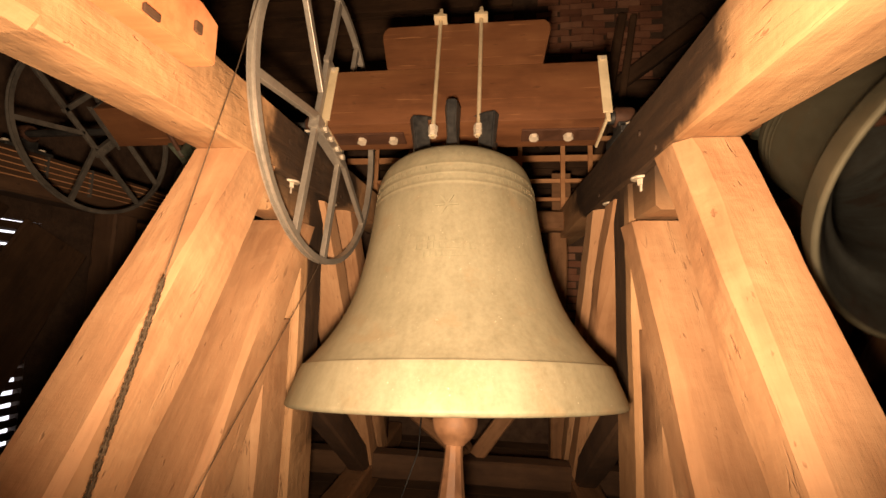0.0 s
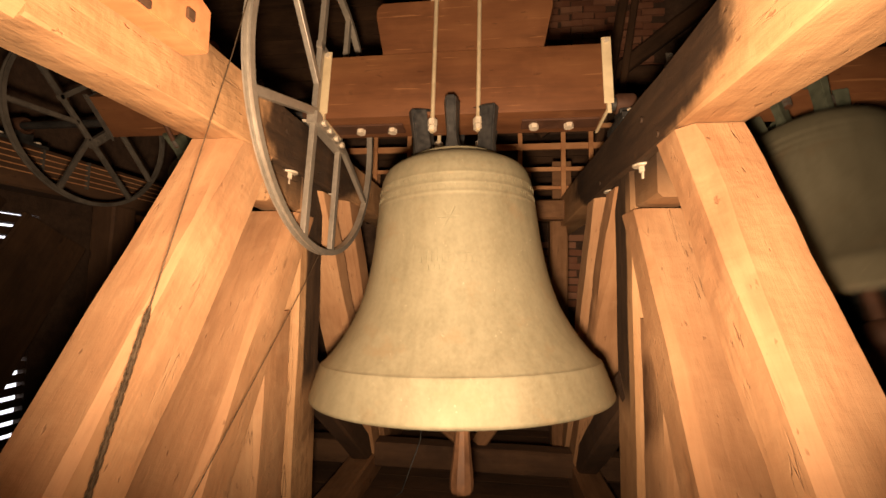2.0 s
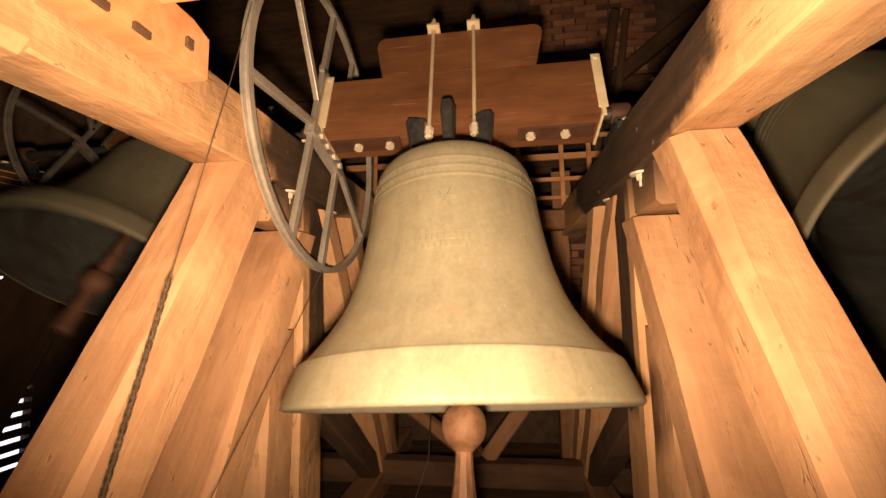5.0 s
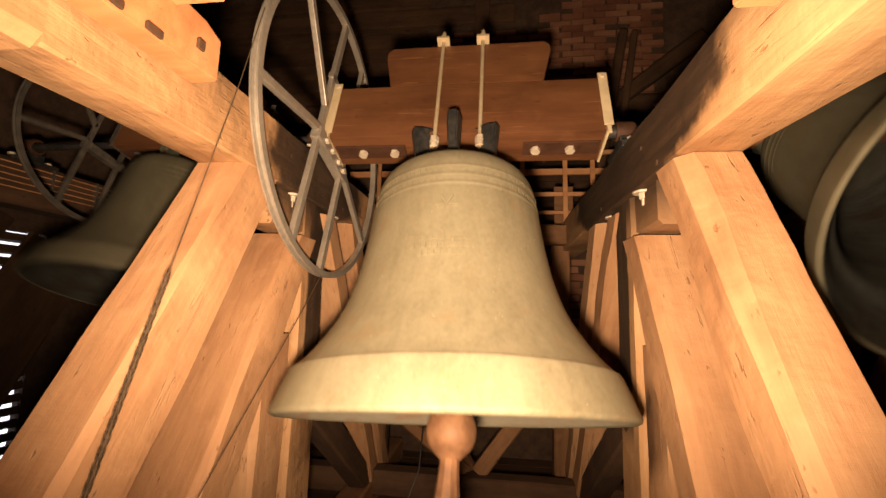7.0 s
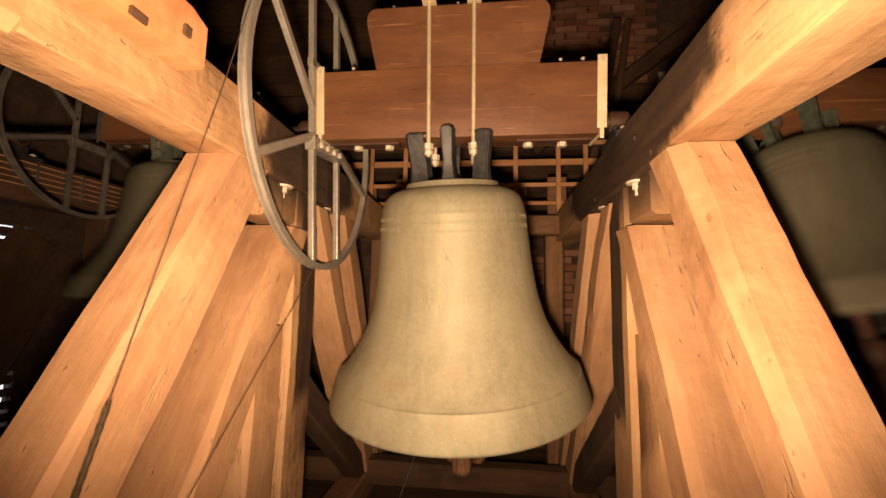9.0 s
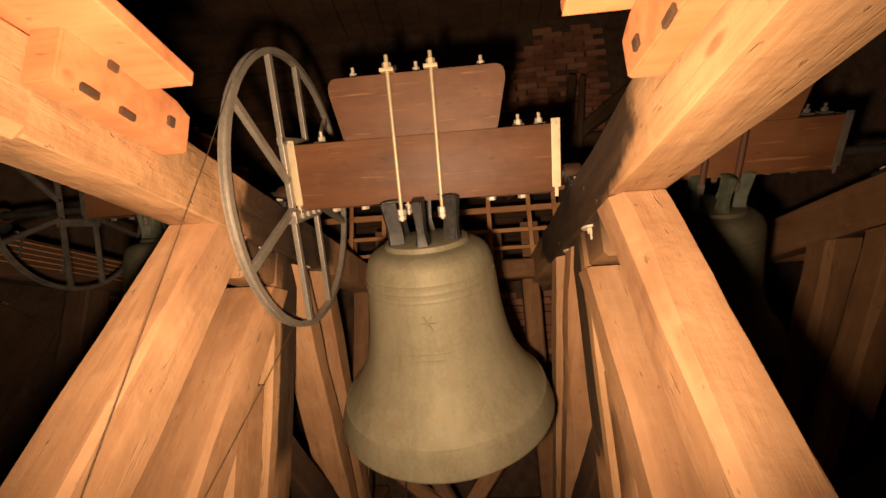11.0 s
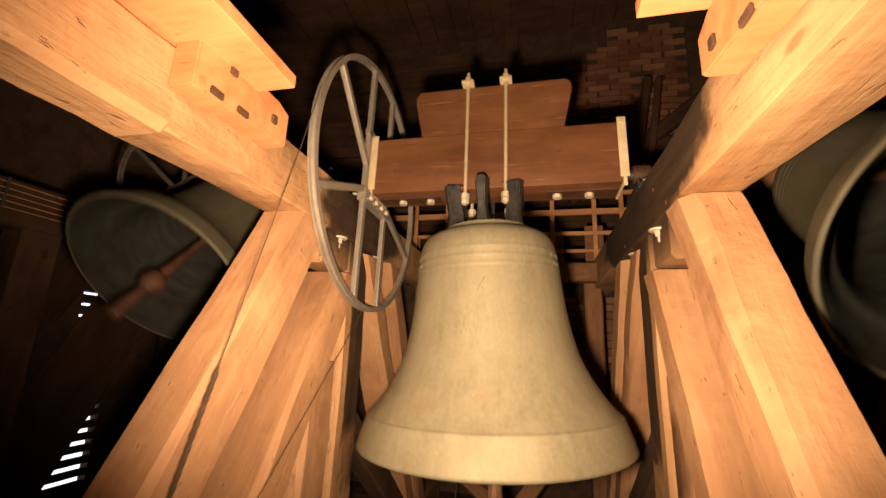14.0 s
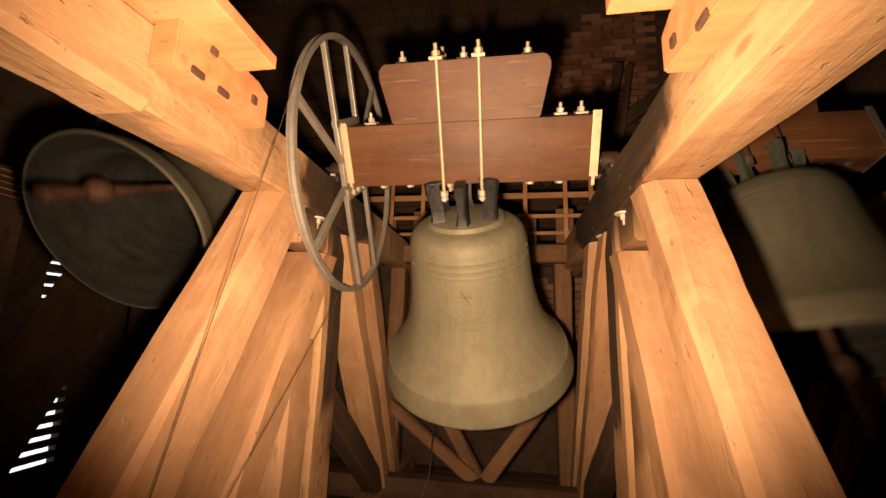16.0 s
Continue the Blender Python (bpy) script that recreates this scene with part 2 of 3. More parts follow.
def stone(name):
    m, nt, b = mat(name, 0.9)
    co = nt.nodes.new("ShaderNodeTexCoord").outputs["Object"]
    rnd = nt.nodes.new("ShaderNodeObjectInfo").outputs["Random"]
    isl = nt.nodes.new("ShaderNodeNewGeometry").outputs["Random Per Island"]
    geo = nt.nodes.new("ShaderNodeNewGeometry").outputs["Position"]
    n1 = noise_of(nt, geo, 14.0, 6.0, 0.7)
    f = calc(nt, "ADD", calc(nt, "MULTIPLY", noise_of(nt, geo, 2.6, 5.0, 0.65), 0.5), calc(nt, "MULTIPLY", calc(nt, "ADD", rnd, isl), 0.28))
    col = ramp(nt, f, (0.3, (0.07, 0.032, 0.020)), (0.55, (0.20, 0.085, 0.048)), (0.8, (0.32, 0.17, 0.105)))
    nt.links.new(col, b.inputs["Base Color"])
    bump(nt, b, n1, 0.6, 0.02)
    return m


STONE = stone("old_brick")
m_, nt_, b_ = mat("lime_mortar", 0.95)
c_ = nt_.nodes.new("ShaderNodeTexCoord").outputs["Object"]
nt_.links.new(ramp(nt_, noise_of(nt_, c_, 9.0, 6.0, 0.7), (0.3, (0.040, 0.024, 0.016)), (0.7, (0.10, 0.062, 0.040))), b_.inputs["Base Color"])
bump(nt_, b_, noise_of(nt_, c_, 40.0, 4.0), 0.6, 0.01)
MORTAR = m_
m_, nt_, b_ = mat("daylight_sky", 1.0)
b_.inputs["Base Color"].default_value = (0, 0, 0, 1)
b_.inputs["Emission Color"].default_value = (0.92, 0.90, 1.0, 1)
b_.inputs["Emission Strength"].default_value = 2.0
SKYGLOW = m_


# ---- mesh helpers ----
def part(name, bm, material, parent=None, label="", smooth=None):
    me = bpy.data.meshes.new(name)
    bm.normal_update()
    bm.to_mesh(me)
    bm.free()
    for mt in material if isinstance(material, (list, tuple)) else (material,):
        me.materials.append(mt)
    if smooth is not None:
        me.shade_smooth()
        me.set_sharp_from_angle(angle=radians(smooth))
    ob = new(name, me)
    if parent is not None:
        ob.parent = parent
    if label:
        ob["label"] = label
    return ob


def empty(name, m, label, category, group="", kind=""):
    ob = tagged(new(name), label, category, group, kind)
    ob.empty_display_size = 0.1
    ob.matrix_world = m
    return ob


def box(bm, x0, x1, y0, y1, z0, z1, bevel=0.0, m=None):
    vs = [bm.verts.new((x, y, z)) for x in (x0, x1) for y in (y0, y1) for z in (z0, z1)]
    fs = [bm.faces.new([vs[i] for i in q]) for q in ((0, 1, 3, 2), (4, 6, 7, 5), (0, 4, 5, 1), (2, 3, 7, 6), (0, 2, 6, 4), (1, 5, 7, 3))]
    if bevel:
        r = bmesh.ops.bevel(bm, geom=list({e for f in fs for e in f.edges}), offset=bevel, segments=2, affect="EDGES", profile=0.6)
        vs = list({v for f in r["faces"] for v in f.verts} | {v for v in vs if v.is_valid})
    if m is not None:
        bmesh.ops.transform(bm, matrix=m, verts=vs)
    return bm


def along(p0, p1, side=(1, 0, 0)):
    """The pose with local x from p0 to p1 and local y near side."""
    p0, p1 = Vector(p0), Vector(p1)
    x = (p1 - p0).normalized()
    z = x.cross(Vector(side)).normalized()
    y = z.cross(x)
    m = Matrix((x, y, z)).transposed().to_4x4()
    m.translation = p0
    return m


def timber(name, p0, p1, w, h, material, parent=None, label="", side=(1, 0, 0), rough=0.006, chamfer=0.016, seed=0, flat=False, flare=0.0, wild=0.5, soft_edge=35, bare=0):
    """A hewn timber from p0 to p1, w wide along side and h the other way, with uneven arrises."""
    length = (Vector(p1) - Vector(p0)).length
    n = max(2, min(26, int(length / 0.11)))
    bm = bmesh.new()
    c = chamfer
    signs = [(-1, -1, 1, 0), (1, -1, 1, 0), (1, -1, 0, 1), (1, 1, 0, 1), (1, 1, 1, 0), (-1, 1, 1, 0), (-1, 1, 0, 1), (-1, -1, 0, 1)]
    m = along(p0, p1, side)
    rows = []
    for i in range(n + 1):
        x = length * i / n
        row = []
        for j, (sa, sb, ca, cb) in enumerate(signs):
            # the wane swells and dies away along each arris
            wane = c * max(0.3, 1.0 + wild * noise.noise(Vector((x * 1.7 + seed * 3.1, sa * 4.3, sb * 2.9 + seed))))
            if bare and sa != bare:  # only the side towards the bell is worn
                wane = 0.010
            a, b = sa * (w / 2 - ca * wane), sb * (h / 2 - cb * wane)
            k = noise.noise_vector(Vector((x * 2.1 + seed * 7.3, j // 2 * 3.1, seed * 1.7))) * rough
            k2 = noise.noise_vector(Vector((x * 9 + seed, j * 5.7, 3.3))) * rough * 0.5
            ya, zb = a + k.y + k2.y, b + k.z + k2.z
            cut = -(ya * m[2][1] + zb * m[2][2]) / m[2][0] if flat and i in (0, n) else 0.0
            if a > 0:  # wider towards its start
                ya += flare * min(1.0, max(0.0, (3.1 - x) / 0.65))
            row.append(bm.verts.new((x + cut, ya, zb)))
        rows.append(row)
    for a, b in zip(rows, rows[1:]):
        for j in range(8):
            bm.faces.new((a[j], a[(j + 1) % 8], b[(j + 1) % 8], b[j]))
    bm.faces.new(rows[0][::-1])
    bm.faces.new(rows[-1])
    bmesh.ops.recalc_face_normals(bm, faces=bm.faces)
    ob = part(name, bm, material, None, label, soft_edge)
    if parent is not None:
        ob.parent = parent
        ob.matrix_basis = parent.matrix_world.inverted() @ m
    else:
        ob.matrix_world = m
    return ob


def tube(bm, pts, r, sides=8, cap=True):
    """A round bar through pts; r a number or one for each point."""
    pts = [Vector(p) for p in pts]
    rs = r if isinstance(r, (list, tuple)) else [r] * len(pts)
    rows = []
    for i, p in enumerate(pts):
        d = (pts[min(i + 1, len(pts) - 1)] - pts[max(i - 1, 0)]).normalized()
        u = d.orthogonal().normalized() if abs(d.x) > 0.9 else d.cross(Vector((1, 0, 0))).normalized()
        v = d.cross(u)
        rows.append([bm.verts.new(p + rs[i] * (math.cos(a) * u + math.sin(a) * v)) for a in [2 * math.pi * k / sides for k in range(sides)]])
    for a, b in zip(rows, rows[1:]):
        for j in range(sides):
            bm.faces.new((a[j], a[(j + 1) % sides], b[(j + 1) % sides], b[j]))
    if cap:
        bm.faces.new(rows[0][::-1])
        bm.faces.new(rows[-1])
    return bm


def spun(bm, prof, seg=72, index=None):
    """A turned body about local z from (radius, height) pairs. index: material slot for each step."""
    rows = []
    for r, z in prof:
        rows.append([bm.verts.new((0, 0, z))] if r < 1e-6 else [bm.verts.new((r * math.cos(2 * math.pi * k / seg), r * math.sin(2 * math.pi * k / seg), z)) for k in range(seg)])
    for i, (a, b) in enumerate(zip(rows, rows[1:])):
        for k in range(seg):
            q = [a[k % len(a)], a[(k + 1) % len(a)], b[(k + 1) % len(b)], b[k % len(b)]]
            f = bm.faces.new(list(dict.fromkeys(q)))
            f.material_index = index[i] if index else 0
    bmesh.ops.recalc_face_normals(bm, faces=bm.faces)
    return bm


def curve_through(pts, n):
    """Catmull-Rom through (r, z) pairs."""
    out = []
    P = [pts[0], *pts, pts[-1]]
    for i in range(1, len(P) - 2):
        for k in range(n):
            t = k / n
            out.append(tuple(0.5 * (2 * P[i][c] + (P[i + 1][c] - P[i - 1][c]) * t + (2 * P[i - 1][c] - 5 * P[i][c] + 4 * P[i + 1][c] - P[i + 2][c]) * t * t
                                    + (3 * P[i][c] - P[i - 1][c] - 3 * P[i + 1][c] + P[i + 2][c]) * t ** 3) for c in (0, 1)))
    return out + [pts[-1]]


def hexnut(bm, x, y, z, r, h, axis="z"):
    vs = []
    for k in (0, h):
        vs.append([])
        for i in range(6):
            a = math.pi * i / 3
            u, v = r * math.cos(a), r * math.sin(a)
            vs[-1].append(bm.verts.new({"z": (x + u, y + v, z + k), "x": (x + k, y + u, z + v), "y": (x + u, y + k, z + v)}[axis]))
    for i in range(6):
        bm.faces.new((vs[0][i], vs[0][(i + 1) % 6], vs[1][(i + 1) % 6], vs[1][i]))
    bm.faces.new(vs[0][::-1])
    bm.faces.new(vs[1])
    return bm


# ---- the room ----
XW, XE, YS, YN, ZT = -3.5, 3.5, -3.9, 2.6, 5.6


def wall(name, x0, x1, y0, y1, z0, z1, material):
    bm = box(bmesh.new(), x0, x1, y0, y1, z0, z1)
    return tagged(part(name, bm, material), "rough dark masonry wall of the bell tower", "wall", kind="structure")


bm = bmesh.new()
for x0, x1, z0, z1 in ((XW - 0.5, -1.3, -0.3, ZT), (1.3, XE + 0.5, -0.3, ZT), (-1.3, 1.3, -0.3, 2.2), (-1.3, 1.3, 3.2, ZT)):
    box(bm, x0, x1, YN, YN + 0.5, z0, z1)
tagged(part("wall_north", bm, MORTAR), "rough dark masonry wall with a dark sound opening", "wall", kind="structure")
# dark boards added behind the opening in place of its unlit void
bm = bmesh.new()
for i in range(8):
    box(bm, -1.29, 1.29, YN + 0.42, YN + 0.45, 2.2 + i * 0.126, 2.318 + i * 0.126)
tagged(part("shutter", bm, DARKWOOD), "added backing of dark boards standing in for the dark void", "shutter", kind="structure")
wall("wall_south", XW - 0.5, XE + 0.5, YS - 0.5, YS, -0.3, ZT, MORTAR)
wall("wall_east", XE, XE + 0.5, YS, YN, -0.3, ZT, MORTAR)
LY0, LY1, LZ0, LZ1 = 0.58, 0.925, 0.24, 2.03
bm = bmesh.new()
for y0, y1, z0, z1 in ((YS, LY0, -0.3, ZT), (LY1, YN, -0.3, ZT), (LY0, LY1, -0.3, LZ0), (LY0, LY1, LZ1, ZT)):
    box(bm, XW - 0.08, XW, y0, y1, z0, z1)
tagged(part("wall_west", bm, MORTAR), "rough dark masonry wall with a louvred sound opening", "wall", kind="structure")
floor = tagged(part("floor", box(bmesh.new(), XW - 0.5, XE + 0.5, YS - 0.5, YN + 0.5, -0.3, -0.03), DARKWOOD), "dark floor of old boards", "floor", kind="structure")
PLANK = bpy.data.meshes.new("floor_board")
bm = box(bmesh.new(), 0, 6.96, -0.098, 0.098, -0.022, 0.0)
bm.to_mesh(PLANK)
bm.free()
PLANK.materials.append(DARKWOOD)
rngf = random.Random(3)
for j in range(32):
    ob = new("floor_board", PLANK)
    ob.parent = floor
    ob.matrix_basis = pose(XW + 0.02, YS + 0.11 + j * 0.203, -0.004 + rngf.uniform(-0.003, 0.003), rngf.uniform(-0.6, 0.6))
bm = box(bmesh.new(), XW - 0.5, XE + 0.5, YS - 0.5, YN + 0.5, ZT, ZT + 0.2)
for i in range(28):
    x = XW + i * 0.25
    box(bm, x + 0.005, x + 0.243, YS, YN, ZT - 0.035 - 0.006 * (i % 3), ZT)
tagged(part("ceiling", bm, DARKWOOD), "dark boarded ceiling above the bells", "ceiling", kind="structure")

north = bpy.data.objects["wall_north"]
BRICK = bpy.data.meshes.new("brick")
bm = box(bmesh.new(), -0.118, 0.118, -0.03, 0.03, -0.032, 0.032)
bm.to_mesh(BRICK)
bm.free()
BRICK.materials.append(STONE)
rngb = random.Random(8)
for x0, x1, z0, z1 in ((-0.62, 1.95, 3.80, 5.5), (0.30, 1.1, 1.3, 2.14)):
    for j in range(int((z1 - z0) / 0.078)):
        for i in range(int((x1 - x0) / 0.252)):
            # the upper brickwork ends in a ragged half arch
            bx, bz = x0 + i * 0.252, z0 + j * 0.078
            if bz > 4.72 + max(0.0, bx - 0.35) * 0.9 + rngb.uniform(-0.08, 0.08) or rngb.random() < 0.06:
                continue
            ob = new("brick", BRICK)
            ob.parent = north
            ob.matrix_basis = pose(x0 + 0.126 * (j % 2) + i * 0.252 + 0.126 + rngb.uniform(-0.014, 0.014), YN - 0.004 + rngb.uniform(-0.016, 0.014), z0 + j * 0.078 + 0.036 + rngb.uniform(-0.005, 0.005), rngb.uniform(-4, 4), rngb.uniform(-2.5, 2.5), rngb.uniform(-3, 3))
for j in range(12):
    bm = box(bmesh.new(), 0, 2.80, -0.012, 0.012, -0.088, 0.088, 0.004)
    ob = part("board", bm, DARKWOOD, north)
    ob.matrix_basis = pose(-3.48, YN - 0.016, 3.28 + j * 0.183, rngb.uniform(-2, 2))

part("wall_post", box(bmesh.new(), -0.10, 0.07, YN - 0.16, YN - 0.04, 3.3, 5.56, 0.012), DARKWOOD, north)
part("wall_beam", box(bmesh.new(), -3.4, 0.36, YN - 0.12, YN - 0.042, 4.86, 5.08, 0.012), DARKWOOD, north)

# louvre in the west wall: slats with daylight between them
louvre = tagged(new("window_1"), "wooden louvre with daylight between its sloping slats", "louvre", kind="structure")
louvre.matrix_world = pose(XW, (LY0 + LY1) / 2, LZ0)
for i in range(19):
    z = 0.04 + i * 0.095
    bm = box(bmesh.new(), -0.072, -0.012, (LY0 - LY1) / 2, (LY1 - LY0) / 2, -0.031, 0.031, 0.004, pose(0, 0, z, 0, -15, 0))
    part("slat", bm, DARKWOOD, louvre)
# added boards, placed to trim the bright strips to the camera's view
for y0, z0, y1, z1, wide, sd in ((0.098, 0.041, 1.018, 1.911, 0.575, 60), (-0.46, 0.316, 0.46, 2.186, 0.40, 61)):
    tagged(timber("shutter_board", (XW + 0.05, y0, z0), (XW + 0.05, y1, z1), 0.04, wide, DARKWOOD, seed=sd), "added broad dark board set slantwise to mask the louvre from the camera", "board", kind="structure")
tagged(part("backdrop", box(bmesh.new(), XW - 1.3, XW - 1.28, -1.5, 2.5, -0.5, 3), SKYGLOW), "bright overcast daylight outside the louvre", "sky", kind="structure")


# ---- timber trusses of the bell frame, one on either side of each bell ----
def truss(xc, mats, label, seed, w=0.195):
    s = 1 if xc > 0 else -1
    t = empty("bell_frame_truss", pose(xc, 0, 0), label, "timber frame", "trusses of the bell frame")
    m_in = mats
    split = -1.33 if xc == -0.8475 else -3.7
    timber("top_beam", (xc, split, 2.1775), (xc, 2.35, 2.1775), w, 0.255, m_in, t, seed=seed, rough=0.009, chamfer=0.010, flare=0.045 if xc == 0.8475 else 0.0)
    if split > -3:
        timber("top_beam", (xc - 0.004, -3.7, 2.1785), (xc - 0.004, split, 2.1785), w + 0.012, 0.265, m_in, t, seed=seed + 50, rough=0.011, chamfer=0.026)
    for py, pz in ((-0.46, 2.085), (-0.30, 2.20), (0.35, 2.10)):
        bm = tube(bmesh.new(), [(-s * 0.090, py, pz), (-s * 0.104, py, pz)], 0.013, 10)
        part("peg", bm, m_in, t, smooth=40)

    def strut(name, y, z, tilt, size, zend, sgn, sd, label2="", out=0.0):
        """A raking strut whose inner front arris passes (y, z); sgn -1 leans its foot towards the south."""
        d = Vector((0, sgn * math.sin(radians(tilt)), -math.cos(radians(tilt))))
        back = Vector((0, math.cos(radians(tilt)) * -sgn, -math.sin(radians(tilt))))
        c = Vector((xc + s * out / 2, y, z)) + back * size / 2
        top = c + d * ((c.z - z) / math.cos(radians(tilt)))
        foot = c + d * ((c.z - zend) / math.cos(radians(tilt)))
        timber(name, top, foot, w - 0.004 + out, size, OLD_PLAIN if m_in in (OLD, OLD_L) else m_in, t, label2, seed=sd, rough=0.009, chamfer=0.030, flat=True, wild=1.1, soft_edge=32, bare=-s)

    strut("strut", -0.64, 2.05, 30, 0.20 if s > 0 else 0.245, 0.02, -1, seed + 1)
    strut("strut", -0.20, 1.86, 29.5, 0.20, 0.02, -1, seed + 2, out=0.11)
    strut("strut", 0.72, 2.05, 30, 0.20, 0.02, 1, seed + 3)
    strut("strut", 0.30, 2.02, 33, 0.19, 0.02, 1, seed + 4)
    timber("king_post", (xc + 0.008 * s, 0.04, 0.02), (xc + 0.008 * s, 0.04, 2.05), w - 0.024, 0.27, m_in, t, seed=seed + 5, rough=0.006)
    timber("post", (xc + 0.016 * s, -0.235, 0.02), (xc + 0.016 * s, -0.235, 1.40), w - 0.04, 0.25, OLD_PLAIN if m_in in (OLD, OLD_L) else m_in, t, seed=seed + 9, rough=0.010, chamfer=0.02)
    timber("bolster", (xc + 0.02 * s, -0.36, 1.965), (xc + 0.02 * s, 0.30, 1.965), w - 0.03, 0.18, m_in, t, seed=seed + 6, rough=0.010, chamfer=0.012)
    # brace lies in shadow, given here by its dark wood
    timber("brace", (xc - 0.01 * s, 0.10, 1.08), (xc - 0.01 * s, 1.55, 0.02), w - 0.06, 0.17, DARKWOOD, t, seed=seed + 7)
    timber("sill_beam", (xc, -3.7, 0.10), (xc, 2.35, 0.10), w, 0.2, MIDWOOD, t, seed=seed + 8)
    return t


truss(-0.8475, OLD_L, "heavy golden-brown oak truss with raking struts under a long beam", 1)
truss(0.8475, OLD, "heavy oak truss stained black with grease below the bearing", 11)
# outer oak takes darker woods, putting the side bay's shade into the colour
outer = empty("bell_frame_truss", pose(-2.62, 0, 0), "oak beam on posts beside the neighbouring bell, in shade-darkened wood", "timber frame", "trusses of the bell frame")
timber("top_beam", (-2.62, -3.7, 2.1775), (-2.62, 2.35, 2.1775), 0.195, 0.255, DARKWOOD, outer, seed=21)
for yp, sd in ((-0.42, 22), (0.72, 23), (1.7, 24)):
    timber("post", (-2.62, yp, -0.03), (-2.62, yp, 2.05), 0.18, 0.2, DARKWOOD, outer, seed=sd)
truss(2.45, MIDWOOD, "oak truss beyond the smaller bell, in shade-darkened brown wood", 31)

# cross timbers at the far end; the sill's dark wood carries painted shade
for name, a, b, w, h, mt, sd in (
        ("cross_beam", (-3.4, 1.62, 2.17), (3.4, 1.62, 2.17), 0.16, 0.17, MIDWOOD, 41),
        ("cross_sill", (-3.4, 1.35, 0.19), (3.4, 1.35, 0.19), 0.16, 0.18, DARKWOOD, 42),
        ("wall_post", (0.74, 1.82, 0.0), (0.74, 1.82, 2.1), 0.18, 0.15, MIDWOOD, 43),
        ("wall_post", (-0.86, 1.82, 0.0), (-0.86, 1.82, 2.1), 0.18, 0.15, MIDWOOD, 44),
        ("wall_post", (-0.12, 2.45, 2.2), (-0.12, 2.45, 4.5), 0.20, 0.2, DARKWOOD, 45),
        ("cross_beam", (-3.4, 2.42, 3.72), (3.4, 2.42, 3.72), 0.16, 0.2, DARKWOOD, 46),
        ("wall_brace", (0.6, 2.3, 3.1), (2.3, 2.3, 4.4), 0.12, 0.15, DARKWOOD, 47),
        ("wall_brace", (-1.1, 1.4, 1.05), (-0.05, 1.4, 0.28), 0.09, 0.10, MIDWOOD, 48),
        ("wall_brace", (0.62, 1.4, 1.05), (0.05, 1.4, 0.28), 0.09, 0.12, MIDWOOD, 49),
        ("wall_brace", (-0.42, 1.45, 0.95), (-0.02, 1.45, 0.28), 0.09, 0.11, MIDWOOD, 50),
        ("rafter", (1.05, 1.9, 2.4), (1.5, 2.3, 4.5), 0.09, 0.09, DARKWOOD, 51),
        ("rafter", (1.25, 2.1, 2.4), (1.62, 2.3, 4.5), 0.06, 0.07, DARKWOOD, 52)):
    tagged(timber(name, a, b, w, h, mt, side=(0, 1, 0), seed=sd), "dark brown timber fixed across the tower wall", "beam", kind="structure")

# lattice in front of the sound opening at the far end
lattice = empty("lattice", pose(0, 1.75, 2.2), "lattice of thin brown laths before the dark opening", "lattice")
for x, z0, z1 in ((-0.945, 0.06, 1.0), (-0.62, 0.0, 1.0), (0.40, 0.0, 0.78), (0.78, 0.04, 0.98), (1.02, 0.2, 1.0)):
    part("lath", box(bmesh.new(), x - 0.02, x + 0.02, -0.035, -0.012, z0, z1, 0.003), LATH, lattice)
for z, h in ((0.58, 0.028), (0.37, 0.018), (0.20, 0.016), (0.76, 0.02)):
    part("rail", box(bmesh.new(), -1.25, 1.25, -0.010, 0.016, z - h, z + h, 0.003), LATH, lattice)
for i in range(7):
    x = -1.1 + i * 0.36
    part("louvre_board", box(bmesh.new(), x, x + 0.17, 0.10, 0.13, -0.05, 0.42 + 0.05 * (i % 2), 0.004), MIDWOOD, lattice)

# new-wood blocks and planks on the beams
for s, y0, y1, z0, z1 in ((-1, -1.36, -0.93, 2.165, 2.345), (1, -1.62, -1.13, 2.115, 2.32)):
    blk = empty("joint_block", pose(s * 0.705, (y0 + y1) / 2, (z0 + z1) / 2), "fresh reddish pine block on the old beam, dark boxes for its holes", "wood block", "blocks on the beams")
    hl, hz = (y1 - y0) / 2, (z1 - z0) / 2
    bm = bmesh.new()
    prof = [(-hl, -hz), (hl - 0.0, -hz * (0.7 if s < 0 else 0.35)), (hl, hz * 0.75), (hl - 0.07, hz), (-hl, hz)]
    va = [bm.verts.new((-0.044, y, z)) for y, z in prof]
    vb = [bm.verts.new((0.044, y, z)) for y, z in prof]
    bm.faces.new(va)
    bm.faces.new(vb[::-1])
    for i in range(5):
        bm.faces.new((va[i], va[(i + 1) % 5], vb[(i + 1) % 5], vb[i]))
    bmesh.ops.recalc_face_normals(bm, faces=bm.faces)
    bmesh.ops.bevel(bm, geom=bm.edges[:], offset=0.006, segments=2, affect="EDGES")
    ob = part("block", bm, REDWOOD, blk)
    ob.matrix_basis = pose(0, 0, 0)
    # proud dark boxes stand in for the shaded holes and slots
    for py, pz, hw, hh in ((hl - 0.088, 0.0, 0.013, 0.015), (hl - 0.24, -0.064, 0.024, 0.010), (hl - 0.30, 0.042, 0.014, 0.015), (hl - 0.35, -0.068, 0.024, 0.010)):
        bm = box(bmesh.new(), -s * 0.049 - 0.005, -s * 0.049 + 0.005, py - hw, py + hw, pz - hh, pz + hh, 0.003)
        part("peg", bm, DARKWOOD, blk)
